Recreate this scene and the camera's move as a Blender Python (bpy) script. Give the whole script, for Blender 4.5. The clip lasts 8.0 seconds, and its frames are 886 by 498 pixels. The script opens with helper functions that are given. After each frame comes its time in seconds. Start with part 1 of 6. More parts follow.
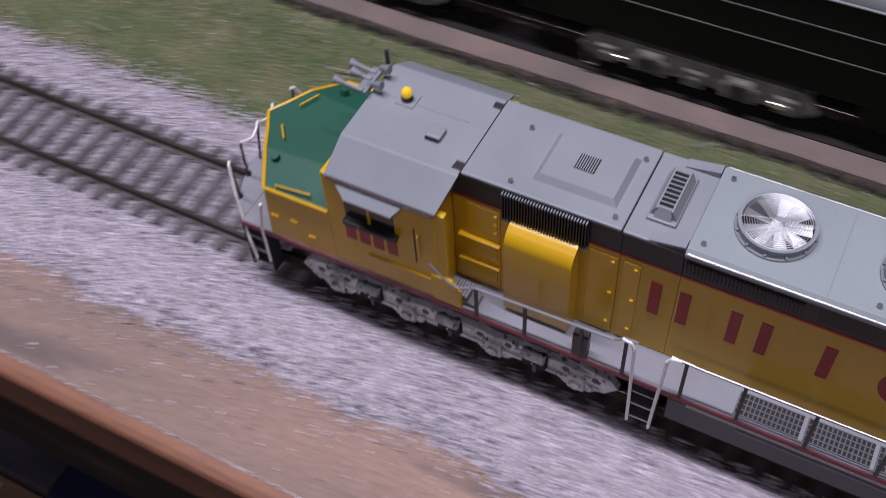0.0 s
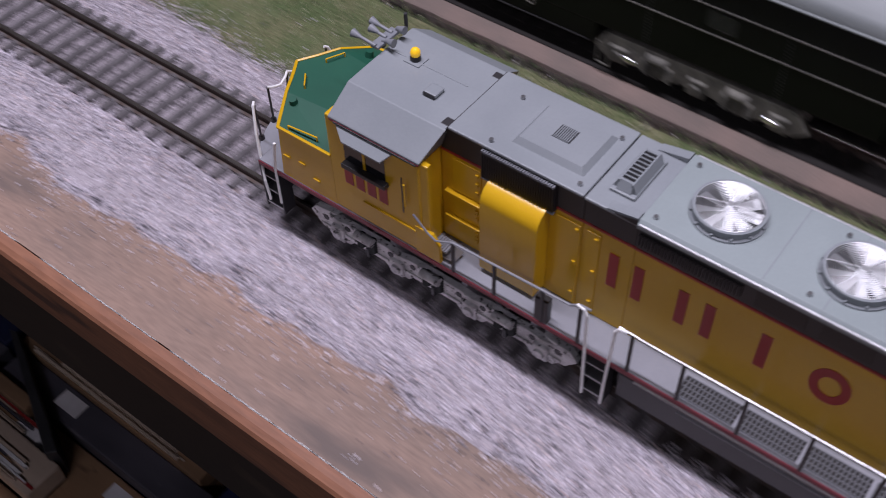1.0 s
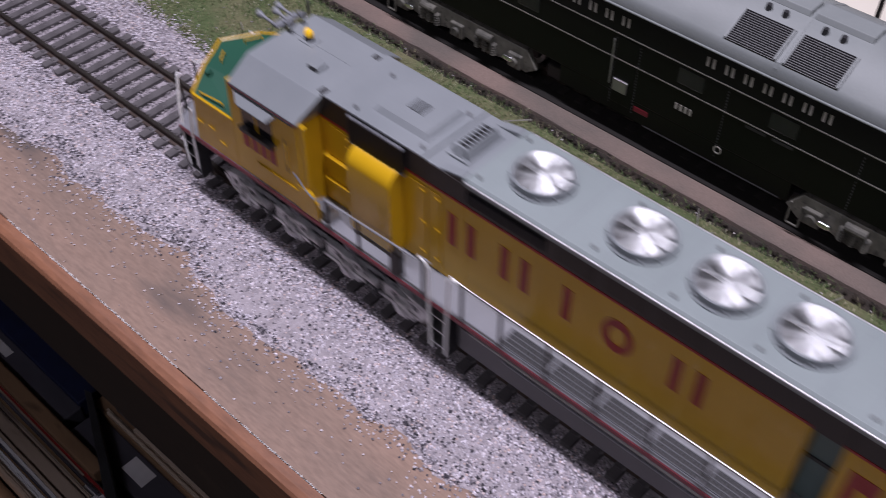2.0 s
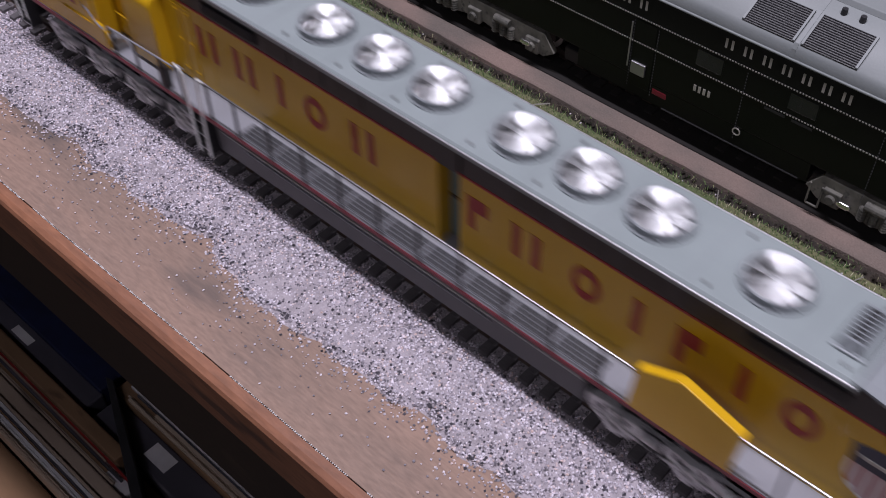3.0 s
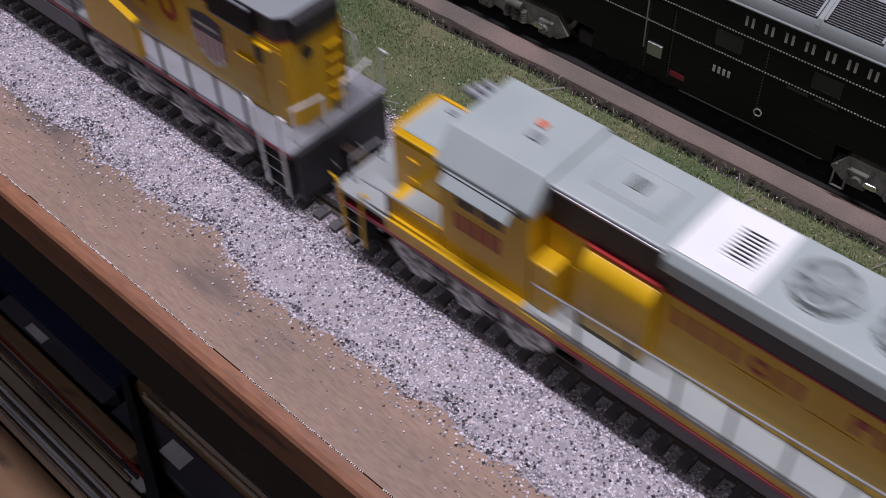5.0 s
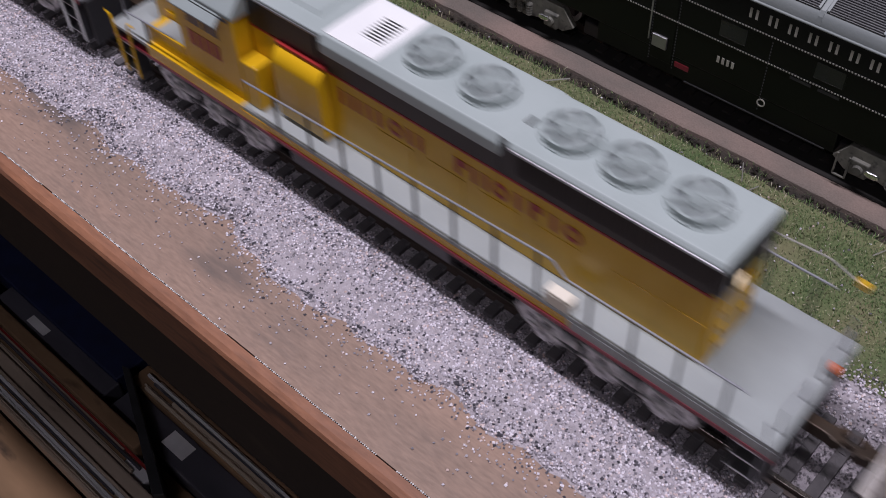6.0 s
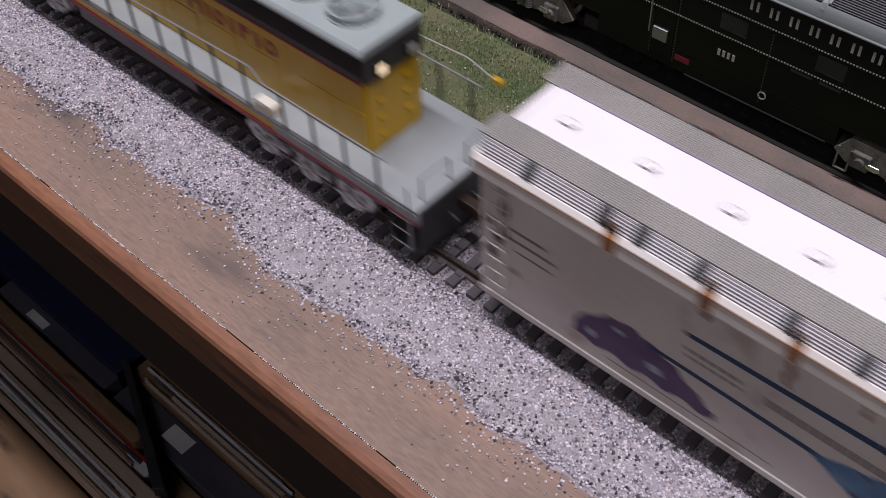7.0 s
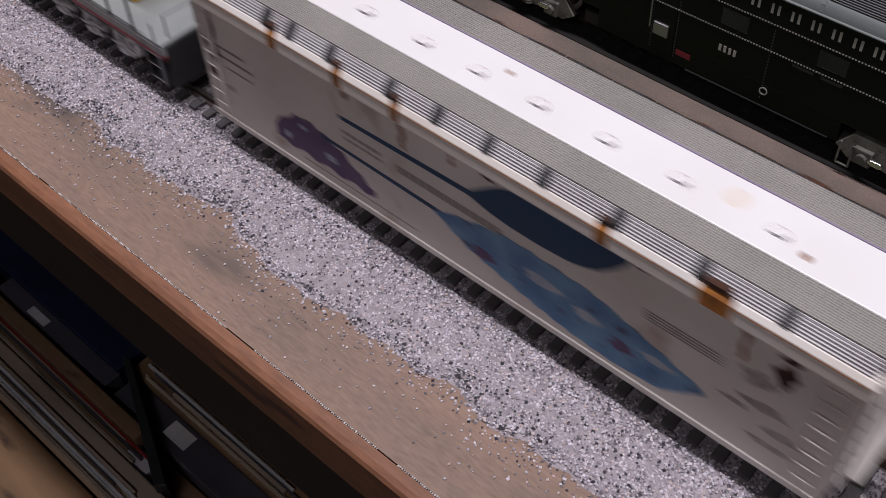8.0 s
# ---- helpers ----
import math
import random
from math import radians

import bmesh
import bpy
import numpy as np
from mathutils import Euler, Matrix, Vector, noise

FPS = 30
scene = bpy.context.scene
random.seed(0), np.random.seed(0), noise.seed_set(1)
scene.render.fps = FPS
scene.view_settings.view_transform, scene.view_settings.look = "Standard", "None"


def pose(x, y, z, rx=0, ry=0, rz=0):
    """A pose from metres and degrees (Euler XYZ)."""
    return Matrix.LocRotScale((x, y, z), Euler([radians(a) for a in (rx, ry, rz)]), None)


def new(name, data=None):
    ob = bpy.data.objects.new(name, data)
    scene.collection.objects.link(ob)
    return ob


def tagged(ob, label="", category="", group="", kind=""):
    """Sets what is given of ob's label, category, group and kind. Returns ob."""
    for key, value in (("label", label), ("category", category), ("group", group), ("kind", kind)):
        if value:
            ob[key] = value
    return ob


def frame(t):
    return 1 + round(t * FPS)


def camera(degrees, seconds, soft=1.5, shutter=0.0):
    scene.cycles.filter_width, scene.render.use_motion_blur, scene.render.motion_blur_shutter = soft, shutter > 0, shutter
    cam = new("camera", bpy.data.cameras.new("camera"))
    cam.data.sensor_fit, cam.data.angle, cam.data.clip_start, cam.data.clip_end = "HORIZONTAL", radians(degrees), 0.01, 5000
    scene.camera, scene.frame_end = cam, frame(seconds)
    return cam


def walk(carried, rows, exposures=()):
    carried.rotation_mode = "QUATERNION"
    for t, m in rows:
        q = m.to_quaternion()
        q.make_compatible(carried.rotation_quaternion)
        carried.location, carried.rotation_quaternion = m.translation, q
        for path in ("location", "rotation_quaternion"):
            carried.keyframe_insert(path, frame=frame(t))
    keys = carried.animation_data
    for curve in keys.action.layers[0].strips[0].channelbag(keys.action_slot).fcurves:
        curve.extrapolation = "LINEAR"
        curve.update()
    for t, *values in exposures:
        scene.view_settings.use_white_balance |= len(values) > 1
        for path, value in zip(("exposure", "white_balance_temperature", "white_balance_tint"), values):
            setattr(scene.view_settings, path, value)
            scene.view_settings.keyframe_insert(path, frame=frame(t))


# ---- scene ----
cam = camera(45.5, 8.0, 0.85, 0.9)
walk(cam, [
    (0.0, pose(0.5172, -0.1219, 0.1983, 37.37, 2.73, 27.58)),
    (0.5, pose(0.4809, -0.1275, 0.1955, 38.67, 2.01, 33.16)),
    (1.0, pose(0.4498, -0.1289, 0.1960, 40.20, 1.39, 37.40)),
    (1.5, pose(0.4184, -0.1295, 0.2007, 42.12, 0.31, 40.22)),
    (2.0, pose(0.4063, -0.1310, 0.2014, 43.60, -0.19, 42.49)),
    (2.2, pose(0.4056, -0.1321, 0.2004, 43.70, -0.32, 43.09)),
    (3.3, pose(0.4063, -0.1341, 0.2032, 42.59, 1.01, 42.47)),
    (3.5, pose(0.4040, -0.1348, 0.2012, 42.64, 0.69, 42.48)),
    (4.0, pose(0.4037, -0.1348, 0.2000, 42.60, 1.11, 42.24)),
    (4.5, pose(0.4024, -0.1326, 0.1979, 42.56, 1.31, 42.20)),
    (4.7, pose(0.4024, -0.1299, 0.1967, 42.35, 1.82, 42.38)),
    (5.8, pose(0.4058, -0.1349, 0.1978, 42.46, 1.95, 42.54)),
    (6.0, pose(0.4034, -0.1360, 0.1992, 42.09, 1.77, 42.25)),
    (6.5, pose(0.4032, -0.1363, 0.1993, 41.91, 1.81, 42.09)),
    (7.0, pose(0.4026, -0.1351, 0.1987, 41.66, 1.83, 42.16)),
    (7.5, pose(0.4028, -0.1349, 0.1985, 41.52, 1.92, 42.18)),
    (8.0, pose(0.4018, -0.1343, 0.1985, 41.36, 1.99, 42.02)),
], exposures=[(0.0, 0.08, 6300, 12), (2.2, 0.04, 6400, 11), (4.5, 0.0, 6450, 8), (6.5, -0.02, 6550, 7), (8.0, -0.22, 6850, 4)])
# How far the whole train has rolled along the track, in metres.
ROLL = [(0.0, 0.0000), (0.5, -0.0498), (1.0, -0.0988), (1.5, -0.1476), (2.0, -0.1951), (2.2, -0.2138), (3.3, -0.3200),
        (3.5, -0.3394), (4.0, -0.3874), (4.5, -0.4349), (4.7, -0.4541), (5.8, -0.5613), (6.0, -0.5807), (6.5, -0.6285),
        (7.0, -0.6757), (7.5, -0.7238), (8.0, -0.7718)]

# ---- light: a ceiling fixture over the layout and an added front fill, in a plain closed room ----
world = bpy.data.worlds.new("room_air")
scene.world = world
world.use_nodes = True
world.node_tree.nodes["Background"].inputs[0].default_value = (0.8, 0.82, 0.9, 1)
world.node_tree.nodes["Background"].inputs[1].default_value = 0.006
# The second entry is an added fill that brightens the near sides.
LAMPS = [((0.34, -0.07, 1.30), 0.07, 1.20, 21.0), ((0.60, -1.15, 1.20), 0.24, 1.20, 4.9)]
for place, wide, long, watts in LAMPS:
    light = bpy.data.lights.new("overhead_and_fill_lamp", "AREA")
    light.shape, light.size, light.size_y = "RECTANGLE", long, wide
    light.energy, light.color = watts, (0.98, 0.92, 1.07)
    new("overhead_and_fill_lamp", light).matrix_world = pose(*place)
scene.view_settings.exposure = 0.0

# ---- materials ----
MM = 0.001


def material(name, one, two=None, rough=0.5, metal=0.0, big=60, fine=1500, bump=0.15, depth=0.0002, spots=0.0, spot=(0.1, 0.06, 0.03), glow=0.0, along=1.0, speckle=0.05):
    """Two colours mixed by a broad noise, a fine grain over it, relief, and shaped stains where spots > 0."""
    m = bpy.data.materials.new(name)
    m.use_nodes = True
    n, link = m.node_tree.nodes, m.node_tree.links
    b = n["Principled BSDF"]
    b.inputs["Roughness"].default_value, b.inputs["Metallic"].default_value = rough, metal
    coords, where = n.new("ShaderNodeTexCoord"), n.new("ShaderNodeMapping")
    where.inputs["Scale"].default_value = (along, 1, 1)
    link.new(coords.outputs["Object"], where.inputs["Vector"])
    broad, grain = n.new("ShaderNodeTexNoise"), n.new("ShaderNodeTexNoise")
    broad.inputs["Scale"].default_value, grain.inputs["Scale"].default_value = big, fine
    broad.inputs["Detail"].default_value, grain.inputs["Detail"].default_value = 4, 3
    for t in (broad, grain):
        link.new(where.outputs["Vector"], t.inputs["Vector"])
    two = two or tuple(c * 0.82 for c in one)
    mix = n.new("ShaderNodeMix")
    mix.data_type = "RGBA"
    mix.inputs[6].default_value, mix.inputs[7].default_value = (*one, 1), (*two, 1)
    ramp = n.new("ShaderNodeMapRange")
    ramp.inputs[1].default_value, ramp.inputs[2].default_value = 0.35, 0.65
    link.new(broad.outputs[0], ramp.inputs[0])
    link.new(ramp.outputs[0], mix.inputs[0])
    over = n.new("ShaderNodeMix")
    over.data_type, over.blend_type = "RGBA", "OVERLAY"
    over.inputs[0].default_value = speckle
    link.new(mix.outputs[2], over.inputs[6])
    link.new(grain.outputs[0], over.inputs[7])
    last = over.outputs[2]
    if spots:
        stain = n.new("ShaderNodeTexNoise")
        stain.inputs["Scale"].default_value, stain.inputs["Detail"].default_value = big * 2.3, 6
        link.new(where.outputs["Vector"], stain.inputs["Vector"])
        cut = n.new("ShaderNodeMapRange")
        cut.inputs[1].default_value, cut.inputs[2].default_value = 0.72 - 0.3 * spots, 0.80 - 0.25 * spots
        link.new(stain.outputs[0], cut.inputs[0])
        put = n.new("ShaderNodeMix")
        put.data_type = "RGBA"
        link.new(cut.outputs[0], put.inputs[0])
        link.new(last, put.inputs[6])
        put.inputs[7].default_value = (*spot, 1)
        last = put.outputs[2]
    link.new(last, b.inputs["Base Color"])
    if bump:
        relief = n.new("ShaderNodeBump")
        relief.inputs["Strength"].default_value, relief.inputs["Distance"].default_value = bump, depth
        link.new(grain.outputs[0], relief.inputs["Height"])
        link.new(relief.outputs[0], b.inputs["Normal"])
    if glow:
        b.inputs["Emission Color"].default_value = (*one, 1)
        b.inputs["Emission Strength"].default_value = glow
    return m


def scattered(name, stops, rough=0.9, each="island"):
    """A colour of its own for every loose piece, from a ramp of (place, colour)."""
    m = bpy.data.materials.new(name)
    m.use_nodes = True
    n, link = m.node_tree.nodes, m.node_tree.links
    b = n["Principled BSDF"]
    b.inputs["Roughness"].default_value = rough
    ramp = n.new("ShaderNodeValToRGB")
    ramp.color_ramp.interpolation = "LINEAR"
    while len(ramp.color_ramp.elements) < len(stops):
        ramp.color_ramp.elements.new(0.5)
    for e, (p, c) in zip(ramp.color_ramp.elements, stops):
        e.position, e.color = p, (*c, 1)
    if each == "island":
        g = n.new("ShaderNodeNewGeometry")
        link.new(g.outputs["Random Per Island"], ramp.inputs[0])
    else:
        g = n.new("ShaderNodeObjectInfo")
        link.new(g.outputs["Random"], ramp.inputs[0])
    link.new(ramp.outputs[0], b.inputs["Base Color"])
    return m


YELLOW = material("armour_yellow_paint", (0.66, 0.385, 0.012), (0.60, 0.345, 0.010), 0.27, big=40, bump=0.05)
GREEN = material("dark_green_paint", (0.007, 0.080, 0.045), (0.006, 0.068, 0.039), 0.62, bump=0.08)
ROOF = material("harbour_grey_paint", (0.25, 0.27, 0.285), (0.225, 0.245, 0.26), 0.42, bump=0.12, spots=0.12, spot=(0.22, 0.245, 0.25))
ROOF_LIGHT = material("pale_grey_paint", (0.275, 0.315, 0.318), (0.25, 0.288, 0.29), 0.40, bump=0.12, spots=0.12, spot=(0.29, 0.33, 0.33))
ROOF_PALE = material("pale_green_grey_paint", (0.36, 0.405, 0.40), (0.325, 0.37, 0.365), 0.40, bump=0.12, spots=0.12, spot=(0.29, 0.325, 0.32))
DECK = material("light_grey_deck", (0.24, 0.245, 0.27), (0.195, 0.20, 0.22), 0.55)
DECK_PALE = material("pale_green_grey_deck", (0.31, 0.335, 0.335), (0.27, 0.29, 0.29), 0.5)
GRATE = material("grating_grey", (0.11, 0.113, 0.125), (0.085, 0.088, 0.097), 0.5)
TEAL = material("teal_grey_core", (0.14, 0.20, 0.20), (0.11, 0.16, 0.16), 0.5)
UNDER = material("dark_grey_underframe", (0.036, 0.036, 0.04), (0.026, 0.026, 0.029), 0.5)
TANKGREY = material("grey_tank_paint", (0.052, 0.052, 0.057), (0.04, 0.04, 0.044), 0.45)
BLACK = material("black_paint", (0.011, 0.0105, 0.012), (0.016, 0.015, 0.016), 0.4, bump=0.05)
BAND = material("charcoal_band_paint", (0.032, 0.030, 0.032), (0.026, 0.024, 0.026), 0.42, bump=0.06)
RED = material("red_paint", (0.36, 0.02, 0.02), (0.31, 0.018, 0.02), 0.45, bump=0.05)
SILLRED = material("maroon_red_paint", (0.19, 0.012, 0.025), (0.15, 0.010, 0.022), 0.45, bump=0.05)
WHITE = material("white_paint", (0.80, 0.80, 0.80), (0.74, 0.74, 0.75), 0.4, bump=0.05)
SILVER = material("weathered_silver", (0.70, 0.69, 0.70), (0.42, 0.41, 0.42), 0.42, 0.2, big=320, bump=0.3, spots=0.5, spot=(0.05, 0.045, 0.045))
CHROME = material("bright_chrome", (0.86, 0.87, 0.88), (0.8, 0.81, 0.82), 0.16, 1.0, bump=0.0)
FANMETAL = material("polished_aluminium", (0.92, 0.93, 0.94), (0.88, 0.89, 0.90), 0.36, 0.85, bump=0.0)
STEEL = material("dull_steel", (0.42, 0.42, 0.43), (0.33, 0.33, 0.34), 0.35, 0.9)
GLASS = material("dark_window_glass", (0.012, 0.012, 0.015), (0.016, 0.016, 0.02), 0.08, bump=0.0)
AMBER = material("amber_beacon", (0.95, 0.55, 0.02), (0.9, 0.5, 0.02), 0.12, bump=0.0, glow=0.2)
LAMPGLOW = material("lit_headlamp", (1.0, 0.76, 0.52), (1.0, 0.78, 0.55), 0.3, bump=0.0, glow=0.8)
RUST = material("rust", (0.30, 0.10, 0.025), (0.16, 0.055, 0.02), 0.85, big=200)
ORANGE = material("orange_paint", (0.70, 0.14, 0.03), None, 0.5)
COPPER = material("coupler_bronze", (0.10, 0.06, 0.035), (0.05, 0.035, 0.025), 0.45, 0.5)
DARK_BODY = material("black_green_paint", (0.0042, 0.0052, 0.0042), (0.0034, 0.0042, 0.0034), 0.30, big=30, bump=0.06)
DARK_BODY.node_tree.nodes["Principled BSDF"].inputs["Specular IOR Level"].default_value = 0.2
DARK_ROOF = material("weathered_grey_roof", (0.25, 0.27, 0.27), (0.19, 0.21, 0.21), 0.5, big=25, bump=0.1)
DARK_TRUCK = material("dusty_truck", (0.15, 0.145, 0.122), (0.07, 0.068, 0.058), 0.7, big=200, spots=0.5, spot=(0.04, 0.04, 0.035))
TRIM = material("pale_trim", (0.52, 0.50, 0.46), None, 0.4, 0.3)
BOARD = material("bare_brown_board", (0.31, 0.205, 0.155), (0.20, 0.148, 0.12), 0.75, big=30, fine=1300, bump=0.4, depth=0.0004, spots=0.55, spot=(0.135, 0.104, 0.09), along=0.22, speckle=0.35)
EDGEWOOD = material("orange_wood_edge", (0.30, 0.13, 0.068), (0.19, 0.085, 0.05), 0.6, big=60, fine=900, bump=0.4, spots=0.4, spot=(0.11, 0.055, 0.038), along=0.2, speckle=0.4)
FASCIA = material("dark_fascia", (0.032, 0.019, 0.012), (0.016, 0.010, 0.008), 0.6, big=14, fine=500, spots=0.3, spot=(0.075, 0.05, 0.032), along=0.4, speckle=0.4)
CORK = material("pinkish_cork", (0.20, 0.145, 0.122), (0.125, 0.104, 0.09), 0.9, big=40, fine=1800, bump=0.5, depth=0.0005, speckle=0.25)
# Serves the soil, and the shade coloured into the near-track bed.
CREVICE = material("soil_and_bed_shade", (0.022, 0.018, 0.014), (0.04, 0.03, 0.022), 0.95, big=200, bump=0.6, depth=0.0006, speckle=0.25)
SOIL = material("grass_mat", (0.085, 0.115, 0.045), (0.15, 0.145, 0.075), 0.95, big=70, fine=1400, bump=0.6, depth=0.0006, speckle=0.25)
BALLASTBASE = material("ballast_bed", (0.40, 0.36, 0.39), (0.30, 0.27, 0.29), 0.95, big=250, fine=1100, bump=0.8, depth=0.0008, spots=0.35, spot=(0.10, 0.09, 0.10), speckle=0.25)
TIE = material("dark_brown_tie", (0.055, 0.045, 0.045), (0.085, 0.072, 0.072), 0.8, big=200, bump=0.4)
TIE_DUSTY = material("dusty_grey_tie", (0.125, 0.115, 0.12), (0.08, 0.073, 0.077), 0.9, big=160, bump=0.4, spots=0.3, spot=(0.24, 0.22, 0.23))
RAILSIDE = material("rusty_rail", (0.085, 0.06, 0.05), (0.055, 0.038, 0.032), 0.6, 0.3)
RAILTOP = material("worn_rail_head", (0.50, 0.46, 0.42), (0.36, 0.32, 0.29), 0.25, 0.95)
GRAIN = scattered("ballast_grains", [(0.0, (0.06, 0.055, 0.07)), (0.07, (0.16, 0.148, 0.17)), (0.24, (0.33, 0.305, 0.34)), (0.5, (0.55, 0.51, 0.57)), (0.85, (0.86, 0.81, 0.88)), (1.0, (0.62, 0.47, 0.43))])
DUSTGRAIN = scattered("dull_grains", [(0.0, (0.10, 0.09, 0.10)), (0.35, (0.24, 0.22, 0.235)), (0.8, (0.42, 0.385, 0.41)), (1.0, (0.56, 0.51, 0.54))])
DARKGRAIN = scattered("dark_grains", [(0.0, (0.03, 0.028, 0.035)), (1.0, (0.11, 0.10, 0.12))])
BLADE = scattered("grass_fibres", [(0.0, (0.042, 0.085, 0.026)), (0.4, (0.092, 0.155, 0.05)), (0.74, (0.155, 0.215, 0.08)), (0.94, (0.30, 0.31, 0.16)), (1.0, (0.60, 0.56, 0.42))])
STRAWBLADE = scattered("dry_grass_fibres", [(0.0, (0.075, 0.08, 0.035)), (0.4, (0.145, 0.14, 0.075)), (0.8, (0.25, 0.23, 0.14)), (1.0, (0.52, 0.46, 0.34))])
# Tie colour blackened for the shade under the standing train.
SHADED_TIE = material("shaded_tie", (0.010, 0.008, 0.007), (0.018, 0.015, 0.013), 0.85, big=200, bump=0.4)
WALLPAINT = material("room_wall_paint", (0.26, 0.25, 0.235), None, 0.9, big=2, fine=80)
CREAM = material("cream_platform", (0.75, 0.70, 0.60), (0.68, 0.63, 0.54), 0.8, big=20)


# ---- mesh helpers: all lengths in millimetres ----
def box(bm, x0, x1, y0, y1, z0, z1, bev=0.0):
    made = bmesh.ops.create_cube(bm, size=1)["verts"]
    for v in made:
        v.co = Vector((x0 + (v.co.x + 0.5) * (x1 - x0), y0 + (v.co.y + 0.5) * (y1 - y0), z0 + (v.co.z + 0.5) * (z1 - z0)))
    if bev:
        edges = list({e for v in made for e in v.link_edges})
        bmesh.ops.bevel(bm, geom=edges, offset=bev, segments=2, affect="EDGES", profile=0.5)
    return bm


def prism(bm, outline, a, b, axis="x", bev=0.0):
    """Extrudes a closed outline. axis x: points are (y, z); axis y: (x, z); axis z: (x, y)."""
    def at(p, d):
        return Vector((d, p[0], p[1])) if axis == "x" else Vector((p[0], d, p[1])) if axis == "y" else Vector((p[0], p[1], d))
    low, high = [bm.verts.new(at(p, a)) for p in outline], [bm.verts.new(at(p, b)) for p in outline]
    n = len(outline)
    faces = [bm.faces.new(low), bm.faces.new(high[::-1])]
    faces += [bm.faces.new((low[i], high[i], high[(i + 1) % n], low[(i + 1) % n])) for i in range(n)]
    bmesh.ops.recalc_face_normals(bm, faces=faces)
    if bev:
        bmesh.ops.bevel(bm, geom=list({e for f in faces for e in f.edges}), offset=bev, segments=2, affect="EDGES", profile=0.5)
    return bm


def rod(bm, a, b, r, r2=None, sides=12):
    a, b = Vector(a), Vector(b)
    turn = (b - a).to_track_quat("Z", "Y").to_matrix().to_4x4()
    bmesh.ops.create_cone(bm, cap_ends=True, segments=sides, radius1=r, radius2=r if r2 is None else r2, depth=(b - a).length,
                          matrix=Matrix.Translation((a + b) / 2) @ turn)
    return bm


def tube(bm, points, r, sides=8):
    for a, b in zip(points, points[1:]):
        rod(bm, a, b, r, sides=sides)
    for p in points[1:-1]:
        bmesh.ops.create_icosphere(bm, subdivisions=1, radius=r, matrix=Matrix.Translation(p))
    return bm


def ring(bm, centre, r0, r1, z0, z1, sides=32):
    """A flat ring with thickness, lying level."""
    cx, cy = centre
    loops = [[bm.verts.new((cx + r * math.cos(2 * math.pi * i / sides), cy + r * math.sin(2 * math.pi * i / sides), z)) for i in range(sides)]
             for r, z in ((r0, z0), (r1, z0), (r1, z1), (r0, z1))]
    for k in range(4):
        a, b = loops[k], loops[(k + 1) % 4]
        for i in range(sides):
            bm.faces.new((a[i], a[(i + 1) % sides], b[(i + 1) % sides], b[i]))
    bmesh.ops.recalc_face_normals(bm, faces=bm.faces[:])
    return bm


def mesh_of(bm, name, mat, smooth=False):
    bmesh.ops.scale(bm, vec=(MM, MM, MM), verts=bm.verts)
    me = bpy.data.meshes.new(name)
    bm.to_mesh(me)
    bm.free()
    if smooth:
        me.shade_smooth()
        me.set_sharp_from_angle(angle=radians(38))
    me.materials.append(mat)
    return me


def part(name, bm, mat, parent=None, label="", smooth=False):
    ob = new(name, mesh_of(bm, name, mat, smooth))
    ob.parent = parent
    if label:
        tagged(ob, label)
    return ob


def parts(name, bms, mat, parent, label=""):
    return [part(name, bm, mat, parent, label) for bm in bms]


def B():
    return bmesh.new()


def bx(*a, **k):
    return box(B(), *a, **k)


def loose(name, verts, faces, mat, label, category):
    """Many small loose pieces in one mesh, of kind stuff."""
    me = bpy.data.meshes.new(name)
    me.from_pydata((np.asarray(verts) * MM).tolist(), [], faces)
    me.materials.append(mat)
    return tagged(new(name, me), label, category, kind="stuff")


# ---- the room ----
def room():
    w = [("wall_north", (-2500, 2600, 2500, 2600, -1000, 1500)), ("wall_south", (-2500, 2600, -2600, -2500, -1000, 1500)),
         ("wall_west", (-2600, -2500, -2600, 2600, -1000, 1500)), ("wall_east", (2600, 2700, -2600, 2600, -1000, 1500))]
    for name, b in w:
        tagged(part(name, bx(*b), WALLPAINT), "plain painted room wall", "wall", kind="structure")
    tagged(part("ceiling", bx(-2600, 2700, -2600, 2600, 1500, 1560), WALLPAINT), "plain painted ceiling of the room", "ceiling", kind="structure")
    tagged(part("floor", bx(-2600, 2700, -2600, 2600, -1060, -1000), material("floor_covering", (0.10, 0.085, 0.075), None, 0.8, big=8, fine=200)),
           "dark floor of the room under the layout", "floor", kind="structure")
    # The fill lamp's housing is made up along with its light.
    for (x, y, z), wide, long, _ in LAMPS:
        f = tagged(new("overhead_and_fill_light"), "long white metal housing of the overhead lamp and the added fill lamp", "lamp")
        h = z * 1000
        part("housing", bx(x * 1000 - long * 520, x * 1000 + long * 520, y * 1000 - wide * 540, y * 1000 + wide * 540, h + 6, h + 60, bev=5), WHITE, f)
        for s in (-0.4, 0.4):
            part("hanger", rod(B(), ((x + s) * 1000, y * 1000, h + 58), ((x + s) * 1000, y * 1000, 1500), 5), STEEL, f)


def wavy(x, seed, size):
    return size * (noise.noise((x * 0.021, seed, 0)) + 0.6 * noise.noise((x * 0.083, seed, 5)) + 0.4 * noise.noise((x * 0.31, seed, 9)))


